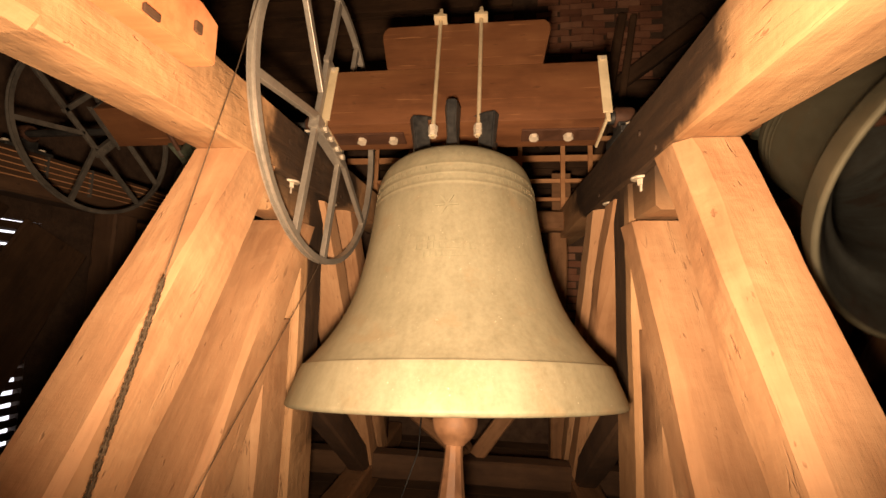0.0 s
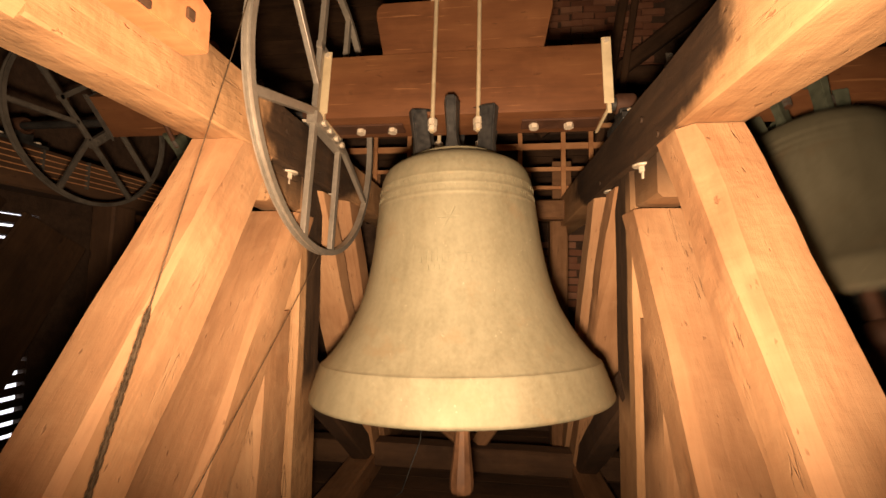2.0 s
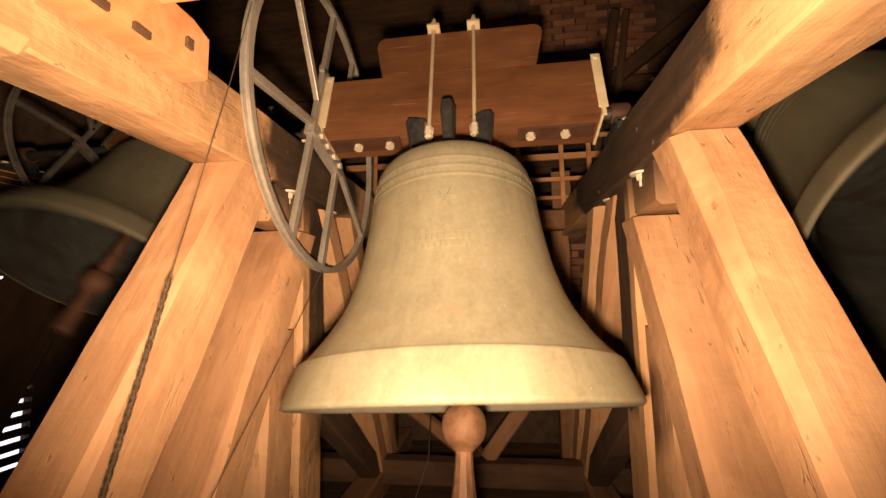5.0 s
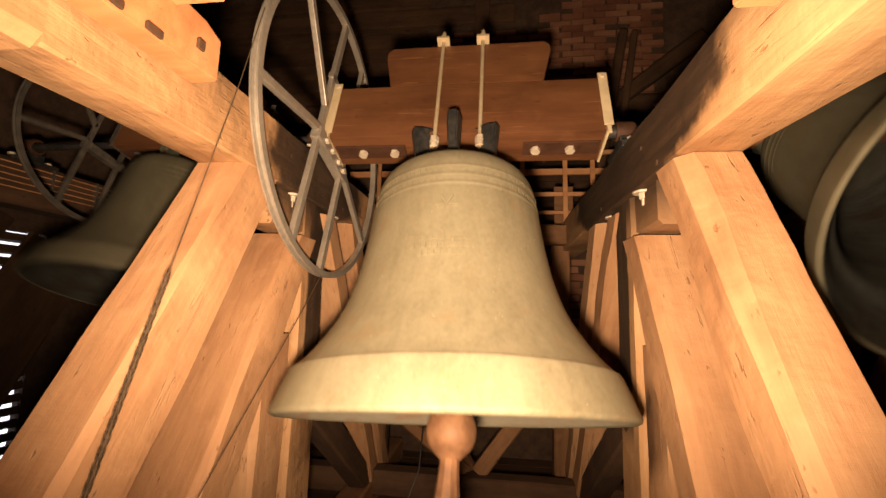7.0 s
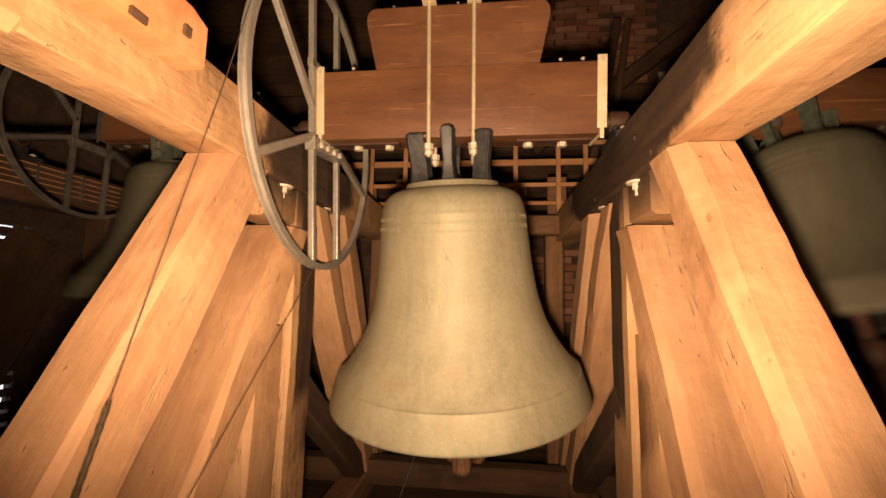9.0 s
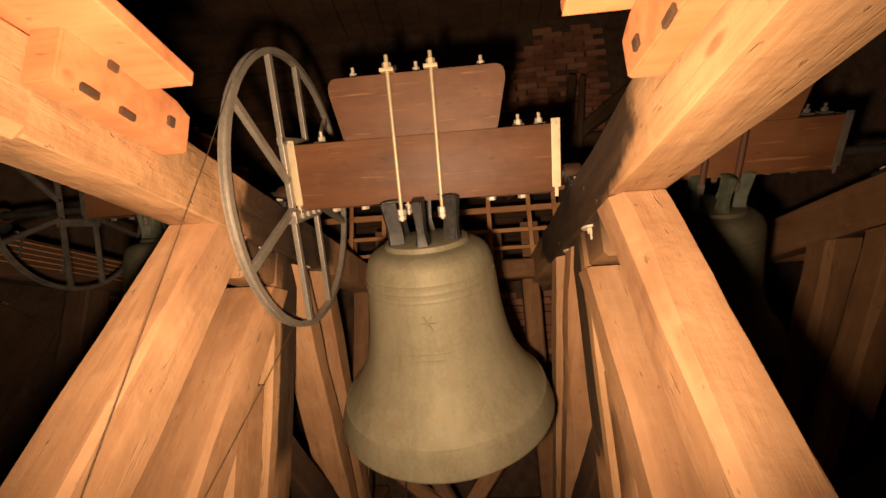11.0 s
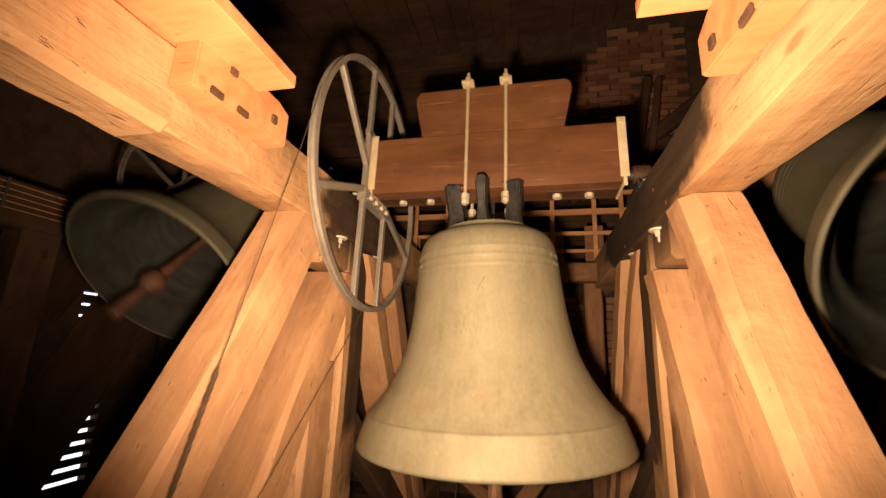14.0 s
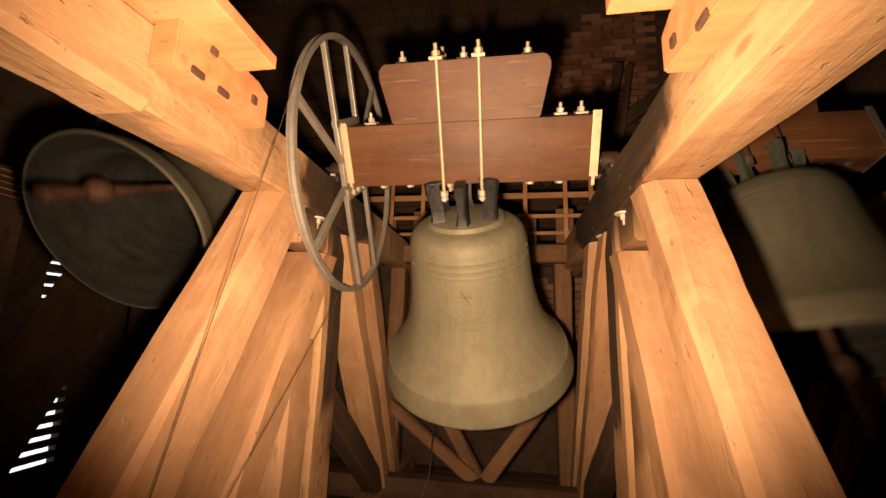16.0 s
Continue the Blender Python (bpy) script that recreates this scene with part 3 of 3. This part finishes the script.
for s, x0, x1, y0, y1, z0, z1 in ((-1, -0.95, -0.525, -1.62, -1.108, 2.305, 2.35), (1, 0.50, 0.95, -1.75, -1.20, 2.325, 2.37)):
    bm = box(bmesh.new(), x0, x1, y0, y1, z0, z1, 0.005)
    ob = part("plank", bm, REDWOOD)
    tagged(ob, "short sawn pine plank lying across the top of the beam", "plank", "planks on the beams")

# long bolts that hold the bearings, with washer and nut below the beam
for x, y in ((0.788, -0.203), (-0.788, -0.203), (0.80, 0.30), (-0.80, 0.30)):
    bt = empty("bearing_bolt", pose(x, y, 2.05), "pale steel bolt with washer and nut under the beam", "bolt", "bearing bolts")
    bm = spun(bmesh.new(), [(0, -0.004), (0.042, -0.004), (0.045, -0.008), (0.042, -0.014), (0, -0.014)], 20)
    part("washer", bm, BOLT, bt, smooth=40)
    part("nut", hexnut(bmesh.new(), 0, 0, -0.038, 0.019, 0.024), BOLT, bt)
    part("threaded_end", tube(bmesh.new(), [(0, 0, -0.065), (0, 0, -0.014)], 0.010, 10), BOLT, bt, smooth=40)


# ---- bells ----
PIVOT = (0.0, 0.069, 2.428)


def bell_profile():
    out = [(0.0, -0.302), (0.215, -0.302), (0.236, -0.307), (0.241, -0.322), (0.246, -0.332)]
    out += curve_through([(0.246, -0.332), (0.298, -0.346), (0.338, -0.376), (0.358, -0.418), (0.366, -0.455)], 4)[1:]
    for z in (0.468, 0.512, 0.552):  # fine raised lines about the inscription
        r = 0.367 + (z - 0.455) * 0.10
        out += [(r, -z + 0.004), (r + 0.0011, -z + 0.001), (r + 0.0011, -z - 0.003), (r, -z - 0.006)]
    out += curve_through([(0.379, -0.57), (0.394, -0.72), (0.419, -0.87), (0.457, -1.0), (0.510, -1.105), (0.568, -1.19), (0.611, -1.238)], 5)
    out += [(0.619, -1.241), (0.623, -1.249)]
    out += curve_through([(0.623, -1.249), (0.640, -1.298), (0.656, -1.348), (0.664, -1.378)], 3)[1:]
    return out


def bell_inside():
    return curve_through([(0.664, -1.378), (0.657, -1.388), (0.640, -1.384), (0.590, -1.318), (0.545, -1.245), (0.515, -1.205), (0.470, -1.165), (0.435, -1.08), (0.395, -0.92), (0.362, -0.75),
                          (0.340, -0.58), (0.325, -0.47), (0.28, -0.40), (0.0, -0.385)], 4)


def make_bell(name, origin, label, group, bronze_mat, wheel, full=True, axle=(-0.86, 0.86)):
    """A bell hung from its yoke, with rods, cannons, journals, clapper and, where wanted, a rope wheel. The origin is the swing axis."""
    root = empty(name, pose(*origin), label, "bell", group)
    # side bells take the darkened metal copies, which carry their shade
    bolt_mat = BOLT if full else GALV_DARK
    prof, ins = bell_profile(), bell_inside()
    bm = spun(bmesh.new(), prof + ins[1:], 96, [0] * (len(prof) + 7) + [1] * (len(ins) - 9))
    hang = pose(-0.035, -0.031, 0, 2.6, -2.0, 0) if full else pose(0, 0, 0)
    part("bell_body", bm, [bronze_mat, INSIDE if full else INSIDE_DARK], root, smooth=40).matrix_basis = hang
    if full:
        # raised lettering, worn past reading, as plain bars
        rng = random.Random(4)
        bm = bmesh.new()

        def letters(z, h, a0, a1, w0, w1, gap):
            a = a0
            while a < a1:
                wd = rng.uniform(w0, w1)
                r = 0.367 + (-z - 0.455) * 0.10 if z > -0.56 else 0.379 + (-z - 0.56) * 0.105
                if rng.random() > 0.12:
                    box(bm, -wd / 2, wd / 2, -0.0007, 0.0045, -h / 2, h / 2, 0, pose(0, 0, z, 0, 0, 0) @ pose(0, 0, 0, 0, 0, math.degrees(a) + 90) @ pose(0, -r, 0))
                a += (wd + gap) / r

        letters(-0.490, 0.024, math.pi * 0.0, math.pi * 2, 0.010, 0.024, 0.009)
        letters(-0.533, 0.022, math.pi * 0.0, math.pi * 2, 0.010, 0.024, 0.009)
        tagged(part("inscription", bm, bronze_mat, root, "raised inscription worn past reading"), kind="stuff").matrix_basis = hang
        bm = bmesh.new()
        for z, n in ((-0.80, 9), (-0.832, 11), (-0.864, 8)):
            r = 0.379 + (-z - 0.56) * 0.105 + max(0, -z - 0.78) * 0.12
            for i in range(n):
                a = -math.pi / 2 + (i - n / 2) * 0.052
                box(bm, -0.008, 0.008, -0.0015, 0.004, -0.010, 0.010, 0, pose(0, 0, z, 0, 0, math.degrees(a) + 90) @ pose(0, -r, 0, -8))
        for a in (0, 60, 120):
            box(bm, -0.045, 0.045, -0.0045, 0.003, -0.004, 0.004, 0, pose(0, -0.391, -0.66, 0, a, 0))
        tagged(part("relief", bm, bronze_mat, root, "raised star and short lines of lettering"), kind="stuff").matrix_basis = hang
    # cannons
    for k in range(6):
        a = radians(-90 + 60 * k)
        ca, sa = math.cos(a), math.sin(a)
        bm = bmesh.new()
        pts = [(0.196, -0.306, 0.048), (0.190, -0.288, 0.040), (0.190, -0.22, 0.029), (0.206, -0.11, 0.036), (0.212, -0.064, 0.039), (0.165, -0.054, 0.034)]
        rows = []
        for r, z, wide in pts:
            for_w = []
            for u, v in ((-wide, -0.045), (-wide * 0.6, 0.030), (wide * 0.6, 0.030), (wide, -0.045)):
                for_w.append(bm.verts.new(((r + v) * ca - u * sa, (r + v) * sa + u * ca, z)))
            rows.append(for_w)
        for p, q in zip(rows, rows[1:]):
            for j in range(4):
                bm.faces.new((p[j], p[(j + 1) % 4], q[(j + 1) % 4], q[j]))
        bm.faces.new(rows[0][::-1])
        bm.faces.new(rows[-1])
        bmesh.ops.recalc_face_normals(bm, faces=bm.faces)
        bmesh.ops.bevel(bm, geom=bm.edges[:], offset=0.006, segments=2, affect="EDGES")
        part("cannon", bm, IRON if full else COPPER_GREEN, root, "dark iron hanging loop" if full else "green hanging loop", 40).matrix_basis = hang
    # yoke: lower beam and upper block of varnished hardwood
    bm = box(bmesh.new(), 0, 1.37, -0.112, 0.112, -0.085, 0.262, 0.008)
    part("yoke_beam", bm, YOKE, root, "varnished reddish-brown hardwood yoke", 40).matrix_basis = pose(-0.685, 0, 0)
    bm = bmesh.new()
    prof2 = [(-0.405, 0.262), (0.405, 0.262), (0.455, 0.50), (0.452, 0.545), (0.425, 0.572), (-0.425, 0.572), (-0.452, 0.545), (-0.455, 0.50)]
    va = [bm.verts.new((x, -0.108, z)) for x, z in prof2]
    vb = [bm.verts.new((x, 0.108, z)) for x, z in prof2]
    bm.faces.new(va)
    bm.faces.new(vb[::-1])
    for i in range(8):
        bm.faces.new((va[i], va[(i + 1) % 8], vb[(i + 1) % 8], vb[i]))
    bmesh.ops.recalc_face_normals(bm, faces=bm.faces)
    bmesh.ops.bevel(bm, geom=bm.edges[:], offset=0.006, segments=2, affect="EDGES")
    part("yoke_block", bm, YOKE, root, "varnished upper block with rounded corners", 40)
    for sy in (-1, 1):
        for x in (-0.133, 0.088):
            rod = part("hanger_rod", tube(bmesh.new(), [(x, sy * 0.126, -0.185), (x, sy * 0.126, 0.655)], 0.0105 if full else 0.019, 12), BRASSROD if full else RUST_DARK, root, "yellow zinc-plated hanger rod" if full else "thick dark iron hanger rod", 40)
            bm = bmesh.new()
            hexnut(bm, x, sy * 0.126, -0.150, 0.024, 0.03)
            hexnut(bm, x, sy * 0.126, -0.176, 0.022, 0.022)
            part("nut", bm, bolt_mat, rod)
            bm = box(bmesh.new(), x - 0.035, x + 0.035, sy * 0.126 - 0.03, sy * 0.126 + 0.03, 0.574, 0.592, 0.003)
            hexnut(bm, x, sy * 0.126, 0.592, 0.022, 0.026)
            part("top_plate", bm, ZINC, rod)
    for x, z in ((-0.34, 0.572), (0.0, 0.572), (0.34, 0.572), (-0.56, 0.262), (0.52, 0.262), (0.63, 0.262)):
        bm = box(bmesh.new(), x - 0.034, x + 0.034, -0.034, 0.034, z, z + 0.012, 0.003)
        hexnut(bm, x, 0, z + 0.012, 0.02, 0.024)
        tube(bm, [(x, 0, z + 0.03), (x, 0, z + 0.065)], 0.009, 8)
        part("yoke_bolt", bm, bolt_mat, root, "pale bolt and square washer")
    # journal plates under the yoke with bolt heads, end straps, axle stubs
    for s in (-1, 1):
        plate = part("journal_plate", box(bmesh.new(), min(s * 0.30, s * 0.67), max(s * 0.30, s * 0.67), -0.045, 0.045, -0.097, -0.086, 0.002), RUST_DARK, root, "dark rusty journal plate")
        for x in (0.361, 0.53):
            part("bolt_head", hexnut(bmesh.new(), s * x, 0.0, -0.118, 0.024, 0.021), bolt_mat, plate)
        part("axle_stub", tube(bmesh.new(), [(s * 0.687, 0, 0.0), (axle[s > 0], 0, 0.0)], 0.032, 16), IRON, root, "steel axle stub", 40)
        bm = box(bmesh.new(), s * 0.694 - 0.022, s * 0.694 + 0.022, -0.124, -0.116, -0.06, 0.285, 0.002)
        box(bm, s * 0.694 - 0.009, s * 0.694 + 0.009, -0.124, -0.116, -0.11, -0.06, 0.002)
        box(bm, s * 0.692 - 0.006, s * 0.692 + 0.006, -0.122, 0.122, -0.09, 0.265, 0.002)
        strap = part("end_strap", bm, ZINC if full else GALV_DARK, root, "cream zinc-plated end strap")
        part("strap_bolt", hexnut(bmesh.new(), s * 0.694, -0.134, 0.262, 0.013, 0.010, "y"), bolt_mat, strap)
    if wheel:
        wx, R = wheel
        wh = tagged(new("rope_wheel"), "galvanised steel rope wheel with flat spokes")
        wh.parent = root
        wh.matrix_basis = pose(wx, 0, 0)
        bm = bmesh.new()
        sec = [(-0.018, R + 0.010), (-0.018, R - 0.020), (0.018, R - 0.020), (0.018, R + 0.010), (0.011, R + 0.010), (0.007, R - 0.008), (-0.007, R - 0.008), (-0.011, R + 0.010)]
        rows = [[bm.verts.new((x, r * math.cos(a), r * math.sin(a))) for x, r in sec] for a in [2 * math.pi * k / 96 for k in range(96)]]
        for k in range(96):
            p, q = rows[k], rows[(k + 1) % 96]
            for j in range(8):
                bm.faces.new((p[j], p[(j + 1) % 8], q[(j + 1) % 8], q[j]))
        bmesh.ops.recalc_face_normals(bm, faces=bm.faces)
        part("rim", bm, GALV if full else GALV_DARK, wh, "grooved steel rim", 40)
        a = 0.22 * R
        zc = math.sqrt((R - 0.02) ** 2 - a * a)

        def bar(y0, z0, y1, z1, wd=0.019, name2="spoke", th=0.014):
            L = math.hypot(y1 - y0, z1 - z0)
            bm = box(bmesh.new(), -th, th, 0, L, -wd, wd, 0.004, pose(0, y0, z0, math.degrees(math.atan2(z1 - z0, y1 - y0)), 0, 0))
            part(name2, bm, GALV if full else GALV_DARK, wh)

        bar(-a, -zc, -a, zc)
        bar(a, -zc, a, zc)
        bar(-a - 0.03, -0.115, a + 0.03, -0.115, 0.034, "channel", 0.027)
        bar(-a - 0.03, 0.285, a + 0.03, 0.285, 0.02)
        for s in (-1, 1):
            for z0, ang in ((0.10 * R, 38), (-0.10 * R, -22)):
                bar(s * a, z0, s * (R - 0.02) * math.cos(radians(ang)), (R - 0.02) * math.sin(radians(ang)))
        for y in (-0.12, -0.04, 0.05, 0.13):
            part("channel_bolt", hexnut(bmesh.new(), 0.027, y, -0.115, 0.016, 0.016, "x"), bolt_mat, wh)
    # clapper
    cl = new("clapper")
    cl.parent = root
    cl.matrix_basis = pose(0.03, 0, -0.40)
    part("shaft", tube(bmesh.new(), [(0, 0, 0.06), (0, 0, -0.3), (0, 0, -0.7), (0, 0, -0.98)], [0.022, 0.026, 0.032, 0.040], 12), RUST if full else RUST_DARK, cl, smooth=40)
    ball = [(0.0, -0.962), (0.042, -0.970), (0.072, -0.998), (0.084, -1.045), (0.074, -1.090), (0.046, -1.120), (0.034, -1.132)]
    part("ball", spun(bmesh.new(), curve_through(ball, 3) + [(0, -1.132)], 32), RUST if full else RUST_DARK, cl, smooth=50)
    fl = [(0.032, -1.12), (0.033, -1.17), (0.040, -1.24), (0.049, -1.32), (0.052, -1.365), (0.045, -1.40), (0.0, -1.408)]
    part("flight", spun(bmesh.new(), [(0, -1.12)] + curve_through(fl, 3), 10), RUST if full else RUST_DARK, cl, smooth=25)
    return root, cl


main_bell, main_clapper = make_bell("swinging_bell", PIVOT, "olive bronze bell on a varnished wooden yoke with steel wheel", "bells", BRONZE, (-0.715, 0.745))
RB, LB, RX, LX = 0.77, 0.656, 1.535, -1.515
right_bell, right_clapper = make_bell("swinging_bell", (RX, 0.05, 2.42), "green bronze bell in shade-darkened colour swinging in the neighbouring bay", "bells", BRONZE_DARK, None, False, ((0.80 - RX) / RB, (2.50 - RX) / RB))
left_bell, left_clapper = make_bell("swinging_bell", (LX, 0.05, 2.42), "green bronze bell in shade-darkened colour with its own steel wheel", "bells", BRONZE_DARK, (-0.872, 0.713), False, ((-2.68 - LX) / LB, (-0.80 - LX) / LB))
for root, k in ((right_bell, RB), (left_bell, LB)):
    for o in root.children_recursive:
        if o.type == "MESH" and not o.data.get("sized"):
            o.data.transform(Matrix.Scale(k, 4))
            o.data["sized"] = 1
        o.location = o.location * k

# pillow-block bearings on the beams
for bx in (-0.80, 0.80, 2.45, -2.62):
    b0 = empty("bearing", pose(bx, PIVOT[1], 2.305), "dark cast bearing block bolted on the beam", "bearing", "bearings")
    bm = box(bmesh.new(), -0.05, 0.05, -0.13, 0.13, 0.0, 0.035, 0.005)
    box(bm, -0.035, 0.035, -0.05, 0.05, 0.033, 0.085, 0.005)
    part("foot", bm, IRON, b0)
    bm = spun(bmesh.new(), [(0.034, -0.045), (0.044, -0.045), (0.050, -0.036), (0.050, 0.036), (0.044, 0.045), (0.034, 0.045), (0.034, -0.045)], 32)
    bmesh.ops.transform(bm, matrix=pose(0, 0, 0.123, 0, 90, 0), verts=bm.verts)
    part("housing", bm, RUST_DARK, b0, smooth=40)
    for y in (-0.10, 0.10):
        part("foot_bolt", hexnut(bmesh.new(), 0, y, 0.035, 0.018, 0.02), BOLT, b0)

# drive ropes of the wheel
for name, pts in (("drive_rope", [(-0.715, -0.652, 2.66), (-0.70, -0.775, 2.283), (-0.70, -1.102, 1.265), (-0.70, -1.508, -0.02)]),
                  ("drive_rope", [(-0.700, -0.02, 1.675), (-0.69, -0.22, 1.50), (-0.66, -0.89, 0.94), (-0.62, -1.98, 0.0)])):
    ob = part(name, tube(bmesh.new(), pts, 0.0017, 8), CABLE, smooth=40)
    tagged(ob, "thin greasy wire rope running from the wheel", "rope", "drive ropes")


tagged(part("cable", tube(bmesh.new(), [(-0.40, 1.24, 1.05), (-0.36, 1.22, 0.7), (-0.38, 1.20, 0.35), (-0.50, 1.12, 0.0), (-0.62, 0.95, -0.02)], 0.006, 6), IRON, smooth=60), "thin black cable hanging to the floor", "cable")
for i in range(5):
    z = 2.140 + i * 0.034
    tagged(part("wire", tube(bmesh.new(), [(-2.508, -1.3, z), (-2.506, -0.4, z - 0.004), (-2.508, 0.12, z), (-2.508, 0.40, z + 0.002), (-2.507, 1.4, z)], 0.0035, 6), LATH, smooth=60), "taut yellowish wire strung along the dark beam", "wire", "strung wires")
for y in (-0.66, 0.12, 0.40, 1.1):
    tagged(part("wire_clip", box(bmesh.new(), -2.524, -2.500, y - 0.006, y + 0.006, 2.12, 2.30, 0.002), GALV_DARK), "small dull clip holding the wires to the beam", "clip", "wire clips")

# roller chain spliced into the rope; it runs up and down with the wheel
CH0, CH1 = Vector((-0.70, -0.775, 2.283)), Vector((-0.70, -1.102, 1.265))
CHD = (CH1 - CH0).normalized()
CHAIN_TOP = 0.96
bm = bmesh.new()
for i in range(62):
    x = i * 0.016
    if i % 2:
        box(bm, x - 0.010, x + 0.010, -0.0085, -0.0062, -0.006, 0.006)
        box(bm, x - 0.010, x + 0.010, 0.0062, 0.0085, -0.006, 0.006)
    else:
        box(bm, x - 0.010, x + 0.010, -0.0055, -0.0032, -0.0052, 0.0052)
        box(bm, x - 0.010, x + 0.010, 0.0032, 0.0055, -0.0052, 0.0052)
    tube(bm, [(x + 0.008, -0.010, 0), (x + 0.008, 0.010, 0)], 0.0035, 6)
bmesh.ops.transform(bm, matrix=Matrix.Diagonal((1, 0.72, 0.72, 1)), verts=bm.verts)
chain = tagged(part("drive_chain", bm, CABLE), "greasy roller chain spliced to the drive rope", "chain")


def chain_pose(t):
    p = CH0 + CHD * (CHAIN_TOP - 0.75 * radians(swing(t)))
    return along(p, p + CHD, (1, 0.3, 0))


# ---- movement ----
SWING = [(0.0, 14.6), (0.5, 2.1), (1.0, -13.4), (1.5, -11.3), (2.0, 6.5), (2.5, 17.4), (3.0, 0.0), (3.5, -16.8), (4.0, -10.2), (4.5, 13.3), (7.0, 19.1), (7.5, 18.9),
         (8.0, -12.0), (8.5, -22.0), (9.0, -7.0), (9.5, 24.1), (9.7, 26.7), (11.8, 22.3), (12.0, 29.1), (12.5, 16.3), (13.0, -21.6), (13.5, -29.5), (14.0, 2.1),
         (14.5, 32.3), (15.0, 15.0), (15.5, -27.8), (16.0, -32.6)]


def smooth_swing(t):
    w, u = 2 * math.pi * t / 2.35, t / 16
    return -0.22 + math.cos(w) * (13.57 + 32.83 * u - 38.21 * u * u) + math.sin(w) * (-0.61 + 17.16 * u + 21.93 * u * u)


def swing(t):
    """Degrees of the main bell, positive when its mouth comes towards the south."""
    ts = [a for a, _ in SWING]
    return smooth_swing(t) + float(np.interp(t, ts, [b - smooth_swing(a) for a, b in SWING]))


def side_swing(t, t0, period, amp, bias=0.0):
    return bias + amp * math.cos(2 * math.pi * (t - t0) / period)


def lag(s, top):
    """The clapper's lean in its bell: it flies out to the lip near the end of each swing."""
    a = min(1.0, max(0.0, (abs(s) - 0.74) / 0.26))
    return math.copysign(top * a * a * (3 - 2 * a), s)


def motions():
    times = [i / 10 for i in range(161)]
    ox, oy, oz = PIVOT
    walk(main_bell, [(t, pose(ox, oy, oz, -swing(t))) for t in times])
    walk(chain, [(t, chain_pose(t)) for t in times])
    amp = lambda t: 16 + 19 * t / 16
    walk(main_clapper, [(t, pose(0.03, 0, -0.40, -lag(swing(min(16, t + 0.08)) / amp(t), 14 + 5 * t / 14.5))) for t in times])
    for root, cl, k, x, t0, per, a, bias in ((right_bell, right_clapper, RB, RX, 0.11, 2.336, 62, -3.5), (left_bell, left_clapper, LB, LX, 1.12, 2.106, 55, 3)):
        walk(root, [(t, pose(x, 0.05, 2.42, -side_swing(t, t0, per, a, bias))) for t in times])
        walk(cl, [(t, pose(0.03 * k, 0, -0.40 * k, -lag(side_swing(t, t0, per, 1), 20))) for t in times])


motions()
